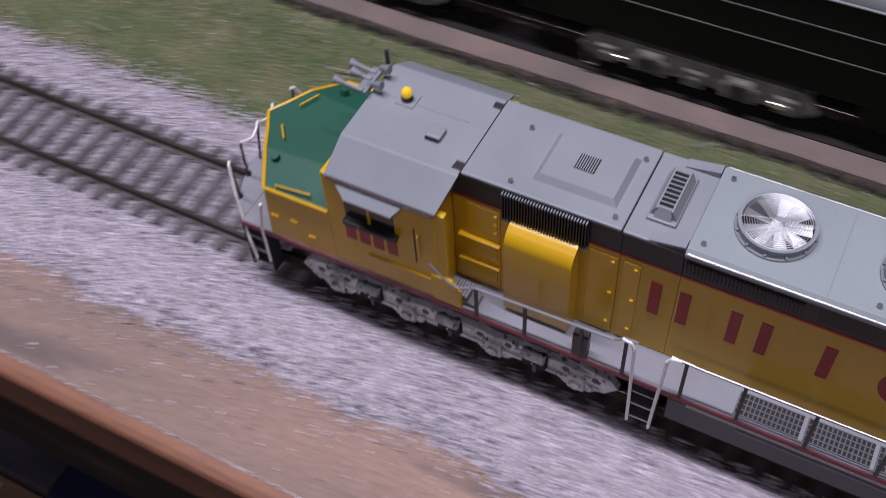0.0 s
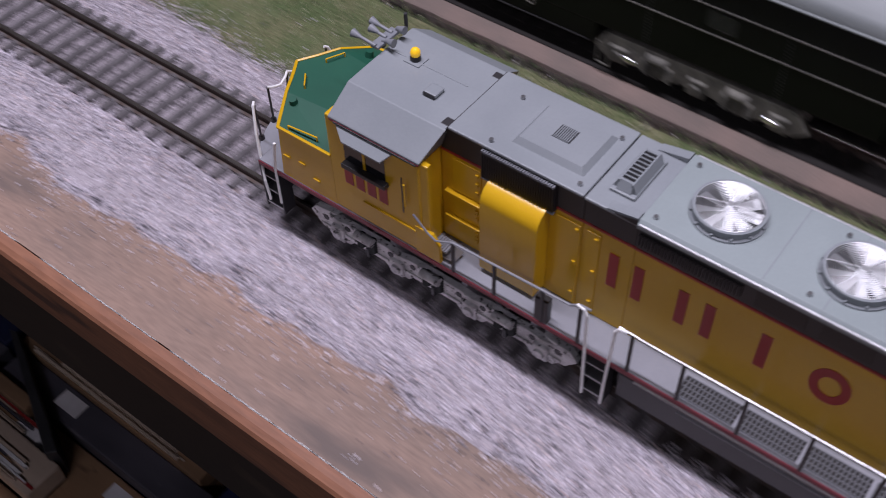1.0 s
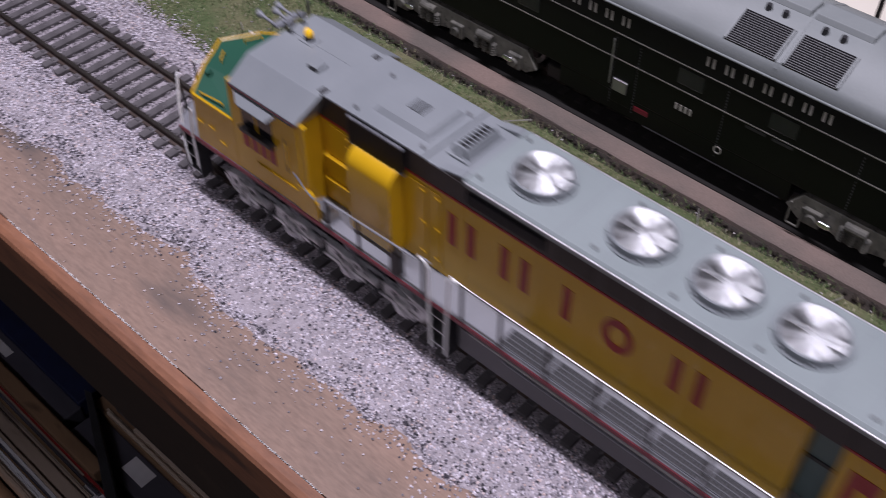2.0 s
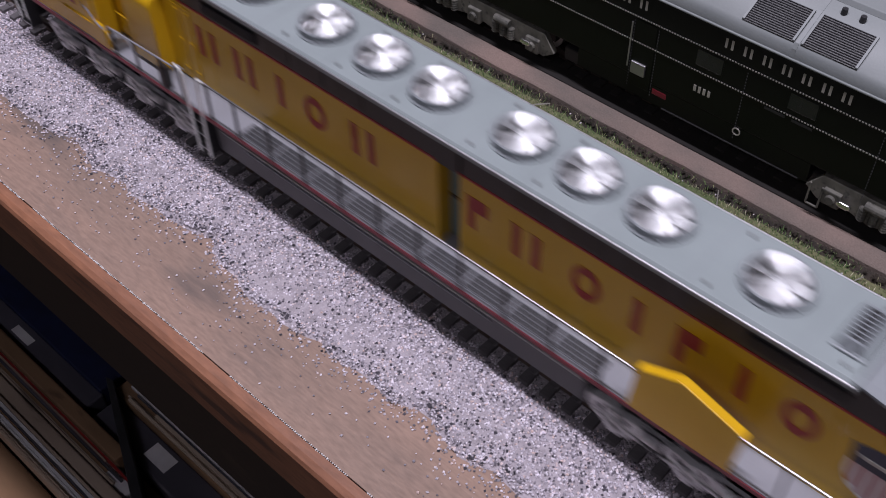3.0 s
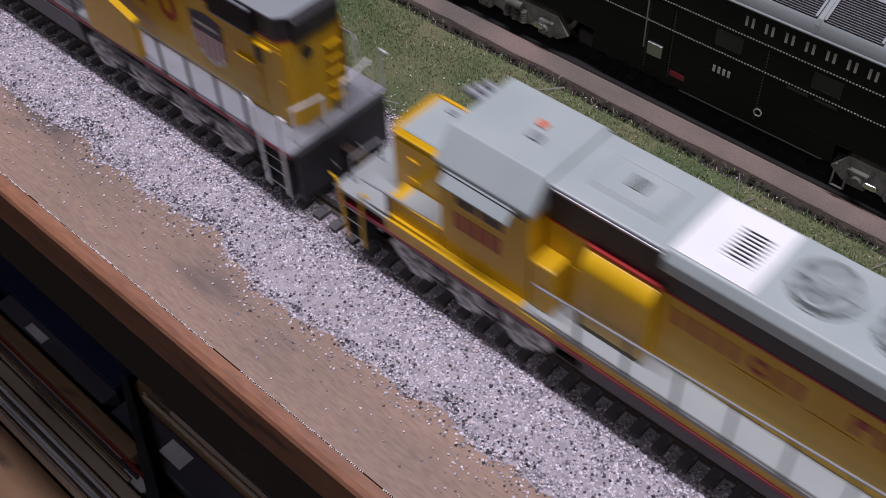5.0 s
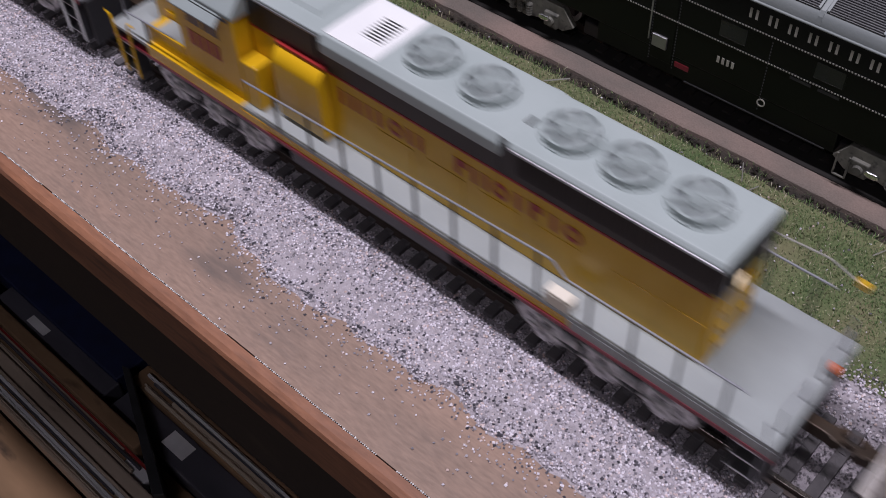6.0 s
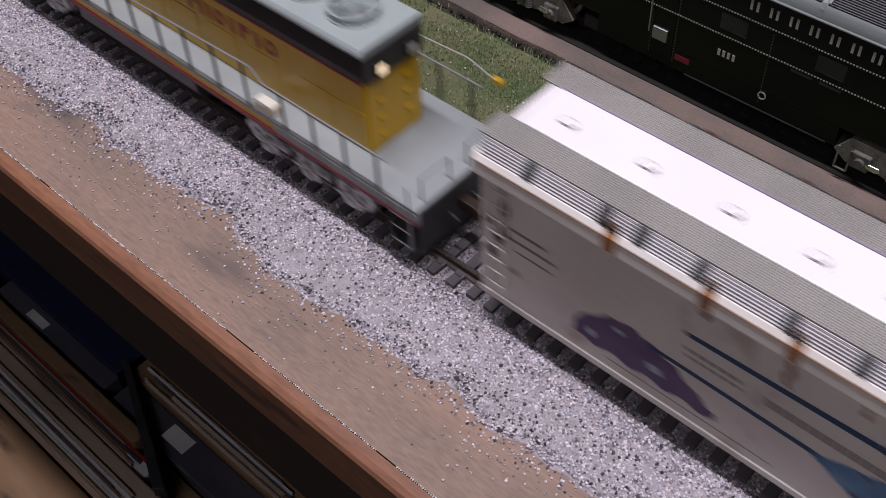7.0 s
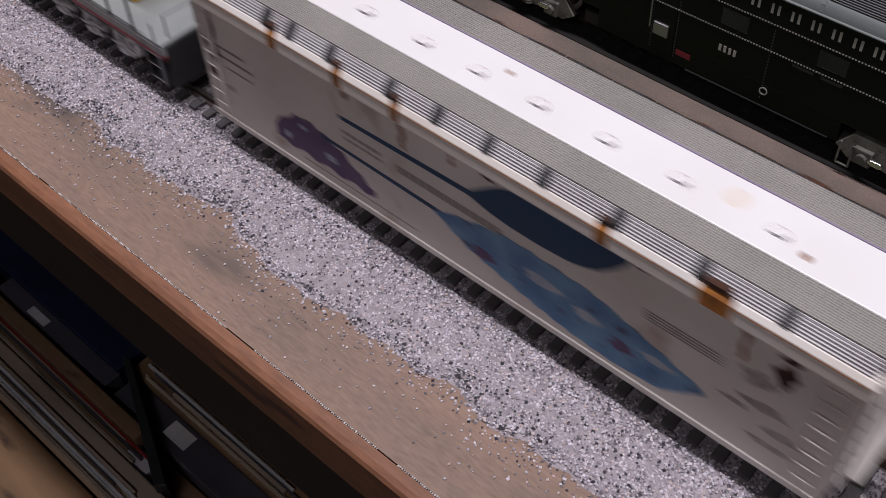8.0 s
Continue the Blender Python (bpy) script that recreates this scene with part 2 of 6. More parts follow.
def layout():
    b = tagged(part("layout_board", bx(-900, 1500, -58.4, 420, -24, -6), BOARD), "bare brown wooden board that carries the model railway", "board", kind="structure")
    e = B()
    prism(e, [(-63, -24), (-63, -8.2), (-62.4, -7.0), (-61, -6.2), (-58.7, -6.1), (-58.7, -24)], -900, 1500)
    tagged(part("trim", e, EDGEWOOD), "orange-brown wooden edge strip along the layout board", "trim", kind="structure")
    tagged(part("fascia", bx(-900, 1500, -62, -48, -58, -24.4), FASCIA), "dark brown wooden apron under the board edge", "fascia", kind="structure")
    # bed under the near track, with a ragged outer edge
    bed = B()
    xs = list(range(-700, 1301, 4))
    rows = []
    for x in xs:
        o, f = -37 + wavy(x, 3, 5.5), 31 + wavy(x, 8, 4)
        rows.append([bed.verts.new((x, y, z)) for y, z in ((o, -6.1), (o + 4, -5.0), (-26, -4.0), (-17, -3.3), (17, -3.3), (23, -3.8), (f, -6.1))])
    for r, s in zip(rows, rows[1:]):
        for i in range(6):
            bed.faces.new((r[i], s[i], s[i + 1], r[i + 1]))
    tagged(part("ballast_bed", bed, BALLASTBASE, smooth=True), "low bank of pale crushed ballast under the track", "ballast", kind="structure")
    # Dark sheet standing for the shade under the moving train.
    tagged(part("tie_bed", bx(412, 1300, -15.4, 15.2, -4.0, -3.15, bev=0.2), CREVICE), "near-track bed coloured dark for the shade under the train", "trackbed", kind="structure")
    mat_ = B()
    rows = []
    for x in xs:
        f, k = 28 + wavy(x, 8, 4), 70.9 + wavy(x, 14, 1.3)
        rows.append([mat_.verts.new((x, y, z)) for y, z in ((f - 6, -6.2), (f, -5.2), (40, -4.4 + wavy(x, 21, 0.3)), (60, -4.0 + wavy(x, 23, 0.3)), (k - 1, -3.6), (k, -5.8))])
    for r, s in zip(rows, rows[1:]):
        for i in range(5):
            mat_.faces.new((r[i], s[i], s[i + 1], r[i + 1]))
    tagged(part("grass_ground", mat_, SOIL, smooth=True), "green and straw-coloured grass mat between the two tracks", "grass", kind="structure")
    tagged(part("soil", bx(-700, 1300, 69.5, 76, -6, -4.9), CREVICE), "dark crumbly soil in the gap beside the roadbed", "soil", kind="structure")
    ck = B()
    rows = []
    for x in xs:
        k = 74.7 + wavy(x, 33, 0.8)
        rows.append([ck.verts.new((x, y, z)) for y, z in ((k, -6), (k + 0.3, -3.6), (k + 1.2, -3.0), (86, -2.8), (122, -2.8), (124, -6))])
    for r, s in zip(rows, rows[1:]):
        for i in range(5):
            ck.faces.new((r[i], s[i], s[i + 1], r[i + 1]))
    tagged(part("roadbed", ck, CORK, smooth=True), "pinkish brown cork roadbed strip of the second track", "roadbed", kind="structure")
    # This near-black sheet puts the standing train's shade into the bed colour.
    tagged(part("shaded_trackbed", bx(-700, 1300, 81.5, 122, -2.9, -2.5), material("shaded_bed", (0.007, 0.006, 0.005), (0.012, 0.010, 0.009), 0.95)), "second-track bed coloured near-black for the shade under the standing train", "trackbed", kind="structure")


def track(y, x0, x1, name_label):
    t = tagged(new("railway_track"), name_label, "track", kind="structure")
    for s in (-1, 1):
        c = y + s * 8.75
        side = [(c - 1.3, -2.5), (c + 1.3, -2.5), (c + 1.3, -2.2), (c + 0.35, -1.8), (c + 0.35, -0.8), (c + 0.6, -0.6), (c + 0.6, -0.12), (c - 0.6, -0.12), (c - 0.6, -0.6), (c - 0.35, -0.8), (c - 0.35, -1.8), (c - 1.3, -2.2)]
        rail = part("rail", prism(B(), side, x0, x1), RAILSIDE, t, "brown metal rail with a bright worn head")
        part("rail_head", prism(B(), [(c - 0.58, -0.12), (c + 0.58, -0.12), (c + 0.45, 0.0), (c - 0.45, 0.0)], x0, x1), RAILTOP, rail)
    return t


def ties(t, y, x0, x1, shade_from=410, worn=TIE_DUSTY, plain=TIE):
    shared = {}
    x = x0
    while x < x1:
        # Ties past this limit get a darker colour for shade under the trains.
        dusty = x < shade_from
        if dusty not in shared:
            b = B()
            box(b, -1.45, 1.45, -14.2, 14.2, -1.9, 0, bev=0.22)
            for s in (-8.75, 8.75):
                for d in (-1.9, 1.9):
                    box(b, -0.8, 0.8, s + d - 0.35, s + d + 0.35, 0, 0.3)
            shared[dusty] = mesh_of(b, "tie", worn if dusty else plain)
        ob = new("tie", shared[dusty])
        ob.parent = t
        ob.matrix_local = pose((x + random.uniform(-0.2, 0.2)) * MM, (y + random.uniform(-0.3, 0.3)) * MM, -1.95 * MM, 0, 0, random.uniform(-1.2, 1.2))
        x += 6.35


OCTA = np.array([(1, 0, 0), (0, 1, 0), (-1, 0, 0), (0, -1, 0), (0, 0, 1), (0, 0, -1)], float)
OCTAF = [(0, 1, 4), (1, 2, 4), (2, 3, 4), (3, 0, 4), (1, 0, 5), (2, 1, 5), (3, 2, 5), (0, 3, 5)]


def grains(places, low, high):
    rng = np.random.default_rng(7)
    verts, faces = [], []
    for x, y, z in places:
        s = rng.uniform(low, high)
        a = rng.uniform(0, 6.283)
        o = OCTA * (s * rng.uniform(0.75, 1.3, (6, 1)))
        o = o @ np.array([[math.cos(a), math.sin(a), 0], [-math.sin(a), math.cos(a), 0.25], [0, -0.2, 0.85]])
        k = len(verts)
        verts.extend((o + (x, y, z)).tolist())
        faces.extend([(p + k, q + k, r + k) for p, q, r in OCTAF])
    return verts, faces


def ballast():
    rng = np.random.default_rng(11)
    spots, inner = [], []
    X0, X1 = 60, 580
    for _ in range(50000):
        x, y = rng.uniform(X0, X1), rng.uniform(-44, -12.5)
        edge = -36 + wavy(x, 3, 5.5)
        if y > -14.4 and abs(((x - 20) / 6.35 + 0.5) % 1 - 0.5) < 0.25:
            continue
        if y < edge:
            if rng.random() > math.exp((y - edge) / 1.6) * 0.6:
                continue
            z = -5.8
        else:
            z = -3.05 - min(1, max(0, (-17 - y) / 18)) * 2.3 + rng.uniform(-0.1, 0.35)
        spots.append((x, y, z))
    for _ in range(24000):
        x, y = rng.uniform(X0, X1), rng.uniform(12.5, 40)
        edge = 29 + wavy(x, 8, 4)
        if y < 14.4 and abs(((x - 20) / 6.35 + 0.5) % 1 - 0.5) < 0.25:
            continue
        if y > edge and rng.random() > math.exp((edge - y) / 3):
            continue
        spots.append((x, y, -3.05 - min(1.0, max(0, (y - 18) / 14)) * 2.0 + rng.uniform(-0.1, 0.5)))
    for _ in range(20000):
        x, y = rng.uniform(X0, X1), rng.uniform(-13, 13)
        if x > 408 + wavy(x, 41, 6):
            continue
        k = ((x - 20) / 6.35) % 1
        if abs(k - 0.5) > 0.24 or abs(abs(y) - 8.75) < 1.2:
            if abs(k - 0.5) < 0.27 or rng.random() > 0.02:
                if not abs(k - 0.5) < 0.27:
                    continue
        inner.append((x, y, -2.95 + rng.uniform(-0.1, 0.3)))
    v, f = grains(spots, 0.24, 0.44)
    loose("ballast_stones", v, f, GRAIN, "pale lavender-grey ballast stones with scattered dark ones", "ballast")
    v, f = grains(inner, 0.24, 0.44)
    loose("tie_ballast", v, f, DUSTGRAIN, "dull grey ballast stones packed between the ties", "ballast")
    dark = []
    for _ in range(1600):
        x = rng.uniform(X0, X1)
        edge = -36 + wavy(x, 3, 5.5)
        y = edge + rng.normal(2.5, 4.0) if rng.random() < 0.62 else rng.uniform(edge, -14)
        if -50 < y < -13 and noise.noise((x * 0.04, y * 0.06, 8)) > -0.25 - (0.3 if y > edge + 8 else 0):
            z = -2.45 - min(1, max(0, (-17 - y) / 18)) * 2.3 if y > edge else -5.6
            dark.append((x, y, z - 0.35))
    v, f = grains(dark, 0.30, 0.56)
    loose("dark_stones", v, f, DARKGRAIN, "dark grey stones mixed into the pale ballast", "ballast")
    stray = []
    for _ in range(1500):
        x = rng.uniform(X0, X1)
        y = -37 + wavy(x, 3, 5.5) - rng.exponential(6.5)
        if y > -57.5:
            stray.append((x, y, -5.75))
    for _ in range(700):
        stray.append((rng.uniform(X0, X1), rng.uniform(20, 72), -3.6))
    v, f = grains(stray, 0.16, 0.40)
    loose("stray_stones", v, f, GRAIN, "stray ballast stones strewn over the bare board", "ballast")
    seam = [(x, -58.55 + 0.05 * math.sin(x * 1.7), -5.95) for x in np.arange(X0, X1, 0.6) if noise.noise((x * 0.06, 2, 2)) > -0.32]
    v, f = grains(seam, 0.14, 0.32)
    loose("seam_grit", v, f, WHITE, "white grit caught in the seam of the board edge", "grit")


def grass():
    rng = np.random.default_rng(5)
    verts, faces = [], []
    dry = ([], [])
    for _ in range(120000):
        x, y = rng.uniform(60, 600), rng.uniform(22, 74.2)
        lo, hi = 29 + wavy(x, 8, 4), 70.9 + wavy(x, 14, 1.3)
        if y < lo and rng.random() > math.exp((y - lo) / 2.0) * 0.7:
            continue
        if y > hi and rng.random() > 0.12:
            continue
        patch = noise.noise((x * 0.045, y * 0.07, 3)) + 0.5 * noise.noise((x * 0.16, y * 0.2, 6))
        if patch < -0.42 and rng.random() < 0.7:
            continue
        z = -5.2 + 1.4 * min(1, max(0, (y - 26) / 38))
        a, tilt, h, w = rng.uniform(0, 6.283), rng.uniform(0.3, 1.35), rng.uniform(0.6, 1.6), rng.uniform(0.06, 0.12)
        dx, dy = math.cos(a), math.sin(a)
        top = (x + dx * h * math.sin(tilt), y + dy * h * math.sin(tilt), z + h * math.cos(tilt))
        mid = (x + dx * h * 0.4 * math.sin(tilt), y + dy * h * 0.4 * math.sin(tilt), z + h * 0.55 * math.cos(tilt))
        straw = rng.random() < 0.08 + 0.8 * max(0, 0.08 - patch) + 0.5 * max(0, 1 - (y - lo) / 9)
        vs, fs = dry if straw else (verts, faces)
        k = len(vs)
        vs.extend([(x - dy * w, y + dx * w, z - 0.3), (x + dy * w, y - dx * w, z - 0.3), (mid[0] + dy * w, mid[1] - dx * w, mid[2]), (mid[0] - dy * w, mid[1] + dx * w, mid[2]), top])
        fs.extend([(k, k + 1, k + 2, k + 3), (k + 3, k + 2, k + 4)])
    loose("dry_grass", *dry, STRAWBLADE, "dry straw-coloured static grass fibres in patches", "grass")
    loose("grass_fibres", verts, faces, BLADE, "short mixed green and straw static grass fibres", "grass")
    verts, faces = [], []
    for _ in range(26):
        x, y, a, l = rng.uniform(80, 560), rng.uniform(28, 70), rng.uniform(0, 3.14), rng.uniform(2, 5)
        dx, dy = math.cos(a), math.sin(a)
        k = len(verts)
        for s in (-1, 1):
            for u in (-0.16, 0.16):
                verts.append((x + dx * l * s - dy * u, y + dy * l * s + dx * u, -2.6))
            verts.append((x + dx * l * s, y + dy * l * s, -2.25))
        faces.extend([(k, k + 3, k + 5, k + 2), (k + 1, k + 2, k + 5, k + 4), (k, k + 1, k + 4, k + 3)])
    loose("straw", verts, faces, TRIM, "pale straw stalks lying on the grass", "straw")
    verts = []
    for i in range(950):
        x = rng.uniform(60, 600)
        verts.append((x, 72.9 + wavy(x, 14, 1.1) + rng.normal(0, 0.55), -4.2 + rng.uniform(-0.6, 1.0)))
    v, f = grains(verts, 0.35, 0.8)
    loose("soil_crumbs", v, f, CREVICE, "dark crumbs of soil along the roadbed edge", "soil")


# ---- rolling stock: x along the track, the train heads towards -x ----
WHEELS = []


def wheelset(x, y, parent, r=5.8):
    """An axle with two flanged wheels, turning about its own middle."""
    axle = new("wheelset")
    axle.parent = parent
    axle.location = (x * MM, y * MM, r * MM)
    part("axle", rod(B(), (0, -10, 0), (0, 10, 0), 1.0), UNDER, axle)
    for s in (-1, 1):
        b = B()
        rod(b, (0, s * 7.6, 0), (0, s * 8.2, 0), r + 0.7, sides=28)
        rod(b, (0, s * 8.2, 0), (0, s * 10.2, 0), r, r - 0.1, sides=28)
        for k in range(4):
            a = k * math.pi / 2
            rod(b, (math.cos(a) * r * 0.6, s * 10.1, math.sin(a) * r * 0.6), (math.cos(a) * r * 0.6, s * 10.5, math.sin(a) * r * 0.6), 0.7, sides=8)
        part("wheel", b, STEEL, axle)
    WHEELS.append((axle, x, y, r))
    return axle


def coil(x, y, z0, z1, r, turns=5):
    """A ribbed spring as one turned mesh."""
    b = B()
    rings = []
    for k in range(turns * 2 + 1):
        q = r if k % 2 else r * 0.7
        z = z0 + (z1 - z0) * k / (turns * 2)
        rings.append([b.verts.new((x + q * math.cos(i * math.pi / 5), y + q * math.sin(i * math.pi / 5), z)) for i in range(10)])
    for lo, hi in zip(rings, rings[1:]):
        for i in range(10):
            b.faces.new((lo[i], lo[(i + 1) % 10], hi[(i + 1) % 10], hi[i]))
    b.faces.new(rings[0][::-1])
    b.faces.new(rings[-1])
    return b


def truck(parent, centre, axles, mat, y=0, half=13.2, r=5.8, label="weathered silver truck side frame"):
    """A truck: two cast side frames with springs, journals and brake cylinders, and its wheelsets."""
    t = new("truck")
    t.parent = parent
    x0, x1 = min(axles) - 9, max(axles) + 9
    for s in (-1, 1):
        o = [(x0, 8.2), (x0 + 3, 4.6)]
        for i, a in enumerate(sorted(axles)):
            o += [(a - 4.4, 4.4), (a - 2.9, 2.7), (a + 2.9, 2.7), (a + 4.4, 4.4)]
            if i + 1 < len(axles):
                n = sorted(axles)[i + 1]
                m = (a + n) / 2
                if n - a > 10:
                    o += [(m - 1.6, 6.0), (m + 1.6, 6.0)]
        o += [(x1 - 3, 4.6), (x1, 8.2), (x1 - 2, 10.6), (x1 - 9, 11.4)]
        for a in sorted(axles, reverse=True):
            o += [(a + 3.2, 10.0), (a, 9.2), (a - 3.2, 10.0)]
        o += [(x0 + 9, 11.4), (x0 + 2, 10.6)]
        c = y + s * half
        part("side_frame", prism(B(), o, c - 0.9, c + 0.9, "y", bev=0.2), mat, t, label)
        for a in np.linspace(x0 + 5, x1 - 5, 2 * len(axles) + 3):
            part("frame_hole", rod(B(), (a, c + s * 0.86, 8.3), (a, c + s * 1.02, 8.3), 0.85, sides=10), BLACK, t)
            part("frame_bolt", rod(B(), (a + 1.8, c + s * 0.86, 9.6), (a + 1.8, c + s * 1.3, 9.6), 0.4, sides=8), mat, t)
        part("equaliser_bar", bx(x0 + 4, x1 - 4, *sorted((c + s * 0.9, c + s * 1.4)), 5.2, 6.2, bev=0.12), mat, t)
        for a in axles:
            b = B()
            box(b, a - 2.0, a + 2.0, min(c, c + s * 1.9), max(c, c + s * 1.9), 3.4, 8.0, bev=0.4)
            rod(b, (a, c + s * 1.6, 5.6), (a, c + s * 2.5, 5.6), 1.5, 1.2)
            part("journal_box", b, mat, t)
        for a, n in zip(sorted(axles), sorted(axles)[1:]):
            m = (a + n) / 2
            for d in (-1.7, 1.7):
                part("spring", coil(m + d, c + s * 1.2, 6.0, 10.2, 1.25), UNDER, t)
            part("brake_cylinder", rod(B(), (m - 2.6, c + s * 2.2, 10.4), (m + 2.6, c + s * 2.2, 10.4), 1.15, sides=14), mat, t, smooth=True)
            part("brake_shoe", bx(m - 0.5, m + 0.5, min(c, c + s * 1.6), max(c, c + s * 1.6), 3.2, 6.2, bev=0.15), UNDER, t)
    part("bolster", bx(x0 + 6, x1 - 6, y - 9, y + 9, 8.5, 13.0, bev=0.5), BLACK, t)
    for a in axles:
        wheelset(a, y, t, r)
    return t


def fan(parent, x, y, z, r, bright, count=9):
    """A roof fan: flanged drum, blades and a ring guard, each a mesh of its own."""
    f = new("roof_fan")
    f.parent = parent
    f.location = (x * MM, y * MM, z * MM)
    b = B()
    ring(b, (0, 0), r * 0.90, r * 1.05, 0, 0.45)
    ring(b, (0, 0), r * 0.90, r * 0.97, 0.45, 1.9)
    ring(b, (0, 0), r * 0.90, r * 1.0, 1.9, 2.15)
    for k in range(12):
        a = k * math.pi / 6
        rod(b, (r * math.cos(a), r * math.sin(a), 0.45), (r * math.cos(a), r * math.sin(a), 0.95), 0.3, sides=6)
    part("fan_housing", b, ROOF_PALE if not bright else ROOF, f)
    part("fan_floor", rod(B(), (0, 0, 0.1), (0, 0, 0.5), r * 0.905, sides=32), BLACK if bright else ROOF, f)
    part("fan_hub", rod(B(), (0, 0, 0.6), (0, 0, 1.7), r * 0.2, r * 0.16, sides=16), FANMETAL if bright else ROOF_PALE, f)
    b = B()
    w = r * 0.17
    high = [b.verts.new((r * rad, s * w * half, 1.2 + s * tilt)) for rad, half, tilt in ((0.18, 0.5, 0.40), (0.87, 1.0, 0.26)) for s in (-1, 1)]
    low = [b.verts.new(v.co - Vector((0, 0, 0.14))) for v in high]
    order = (0, 1, 3, 2)
    b.faces.new([high[i] for i in order])
    b.faces.new([low[i] for i in order[::-1]])
    for i, j in zip(order, order[1:] + order[:1]):
        b.faces.new((high[i], low[i], low[j], high[j]))
    bmesh.ops.recalc_face_normals(b, faces=b.faces[:])
    blade = mesh_of(b, "fan_blade", FANMETAL if bright else ROOF_PALE)
    for k in range(count):
        ob = new("fan_blade", blade)
        ob.parent = f
        ob.matrix_local = pose(0, 0, 0, 0, 0, 360 * k / count + 11)
    if not bright:
        part("fan_cap", rod(B(), (0, 0, 1.7), (0, 0, 2.55), r * 0.46, r * 0.42, sides=28), ROOF_PALE, f, "pale round fan cap")
    b = B()
    wire = r * 0.0105
    for k in range(1, 15):
        q = r * (0.06 + 0.0605 * k)
        z0 = 2.05 + 0.75 * (1 - (q / r) ** 2)
        rows = [[b.verts.new(((q + wire * math.cos(e)) * math.cos(a), (q + wire * math.cos(e)) * math.sin(a), z0 + wire * math.sin(e))) for e in (0.5, 1.57, 2.64, 4.2, 5.2)]
                for a in (2 * math.pi * i / 36 for i in range(36))]
        for i in range(36):
            p, o = rows[i], rows[(i + 1) % 36]
            for e in range(5):
                b.faces.new((p[e], o[e], o[(e + 1) % 5], p[(e + 1) % 5]))
    for k in range(6):
        a = k * math.pi / 3 + 0.2
        tube(b, [(r * q * math.cos(a), r * q * math.sin(a), 1.98 + 0.75 * (1 - q * q)) for q in (0.05, 0.4, 0.7, 0.93)], 0.09, 5)
    rod(b, (0, 0, 2.6), (0, 0, 2.9), r * 0.09, sides=12)
    tagged(part("fan_guard", b, FANMETAL if bright else ROOF_PALE, f, "ring guard of fine wire", smooth=True), kind="stuff")
    return f


def slats(bm, x0, x1, y0, y1, z0, z1, count, share=0.5):
    step = (x1 - x0) / count
    for k in range(count):
        box(bm, x0 + k * step, x0 + (k + share) * step, y0, y1, z0, z1)
    return bm


def hatch(parent, x0, x1, w, z, mat, top=1.2):
    """A raised roof hatch with sloping edges and a small vent."""
    b = B()
    lo, hi = [(x0, -w), (x1, -w), (x1, w), (x0, w)], [(x0 + 1, -w + 1), (x1 - 1, -w + 1), (x1 - 1, w - 1), (x0 + 1, w - 1)]
    p, q = [b.verts.new((x, y, z)) for x, y in lo], [b.verts.new((x, y, z + top)) for x, y in hi]
    b.faces.new(q)
    b.faces.new(p[::-1])
    for i in range(4):
        b.faces.new((p[i], p[(i + 1) % 4], q[(i + 1) % 4], q[i]))
    h = part("roof_hatch", b, mat, parent)
    m = (x0 + x1) / 2
    part("vent_base", bx(m - 2.2, m + 1.8, -1.6, 2.2, z + top, z + top + 0.12), UNDER, h)
    part("vent_slats", slats(B(), m - 2.2, m + 1.8, -1.6, 2.2, z + top + 0.12, z + top + 0.3, 9, 0.45), mat, h)
    return h


def stack(parent, x0, x1, w, z, mat):
    """A low slatted outlet on a flange."""
    f = part("roof_outlet", bx(x0 - 1.2, x1 + 1.2, -w - 1.4, w + 1.4, z, z + 0.7, bev=0.2), mat, parent)
    part("outlet_body", prism(B(), [(-w, z + 0.7), (w, z + 0.7), (w - 0.3, z + 2.4), (-w + 0.3, z + 2.4)], x0, x1), BLACK, f)
    b = B()
    n = 8
    for k in range(n + 1):
        y = -w + 0.3 + k * (2 * w - 0.6) / n
        box(b, x0, x1, y - 0.14, y + 0.14, z + 2.5, z + 2.75)
    for d, q in ((-1, x0), (1, x1)):
        prism(b, [(q + d * 1.0, z + 0.7), (q - d * 0.25, z + 0.7), (q - d * 0.25, z + 2.8), (q + d * 0.05, z + 2.8)], -w - 0.4, w + 0.4, "y")
    for d in (-1, 1):
        prism(b, [(d * (w + 1.0), z + 0.7), (d * (w - 0.2), z + 0.7), (d * (w - 0.2), z + 2.8), (d * (w + 0.1), z + 2.8)], x0, x1)
    part("outlet_slats", b, mat, f)


def handrail(parent, y, line, posts, base, mat=None, thin=0.28):
    part("handrail", tube(B(), [(x, y, z) for x, z in line], thin), mat or DECK, parent, "thin pale handrail wire")
    for x in posts:
        zs = [z0 + (z1 - z0) * (x - xa) / (xb - xa) for (xa, z0), (xb, z1) in zip(line, line[1:]) if xa <= x <= xb and xb > xa]
        top = zs[0] if zs else line[0][1]
        part("stanchion", bx(x - 0.35, x + 0.35, y - 0.3, y + 0.3, base, top, bev=0.1), UNDER, parent, "dark grey handrail stanchion")


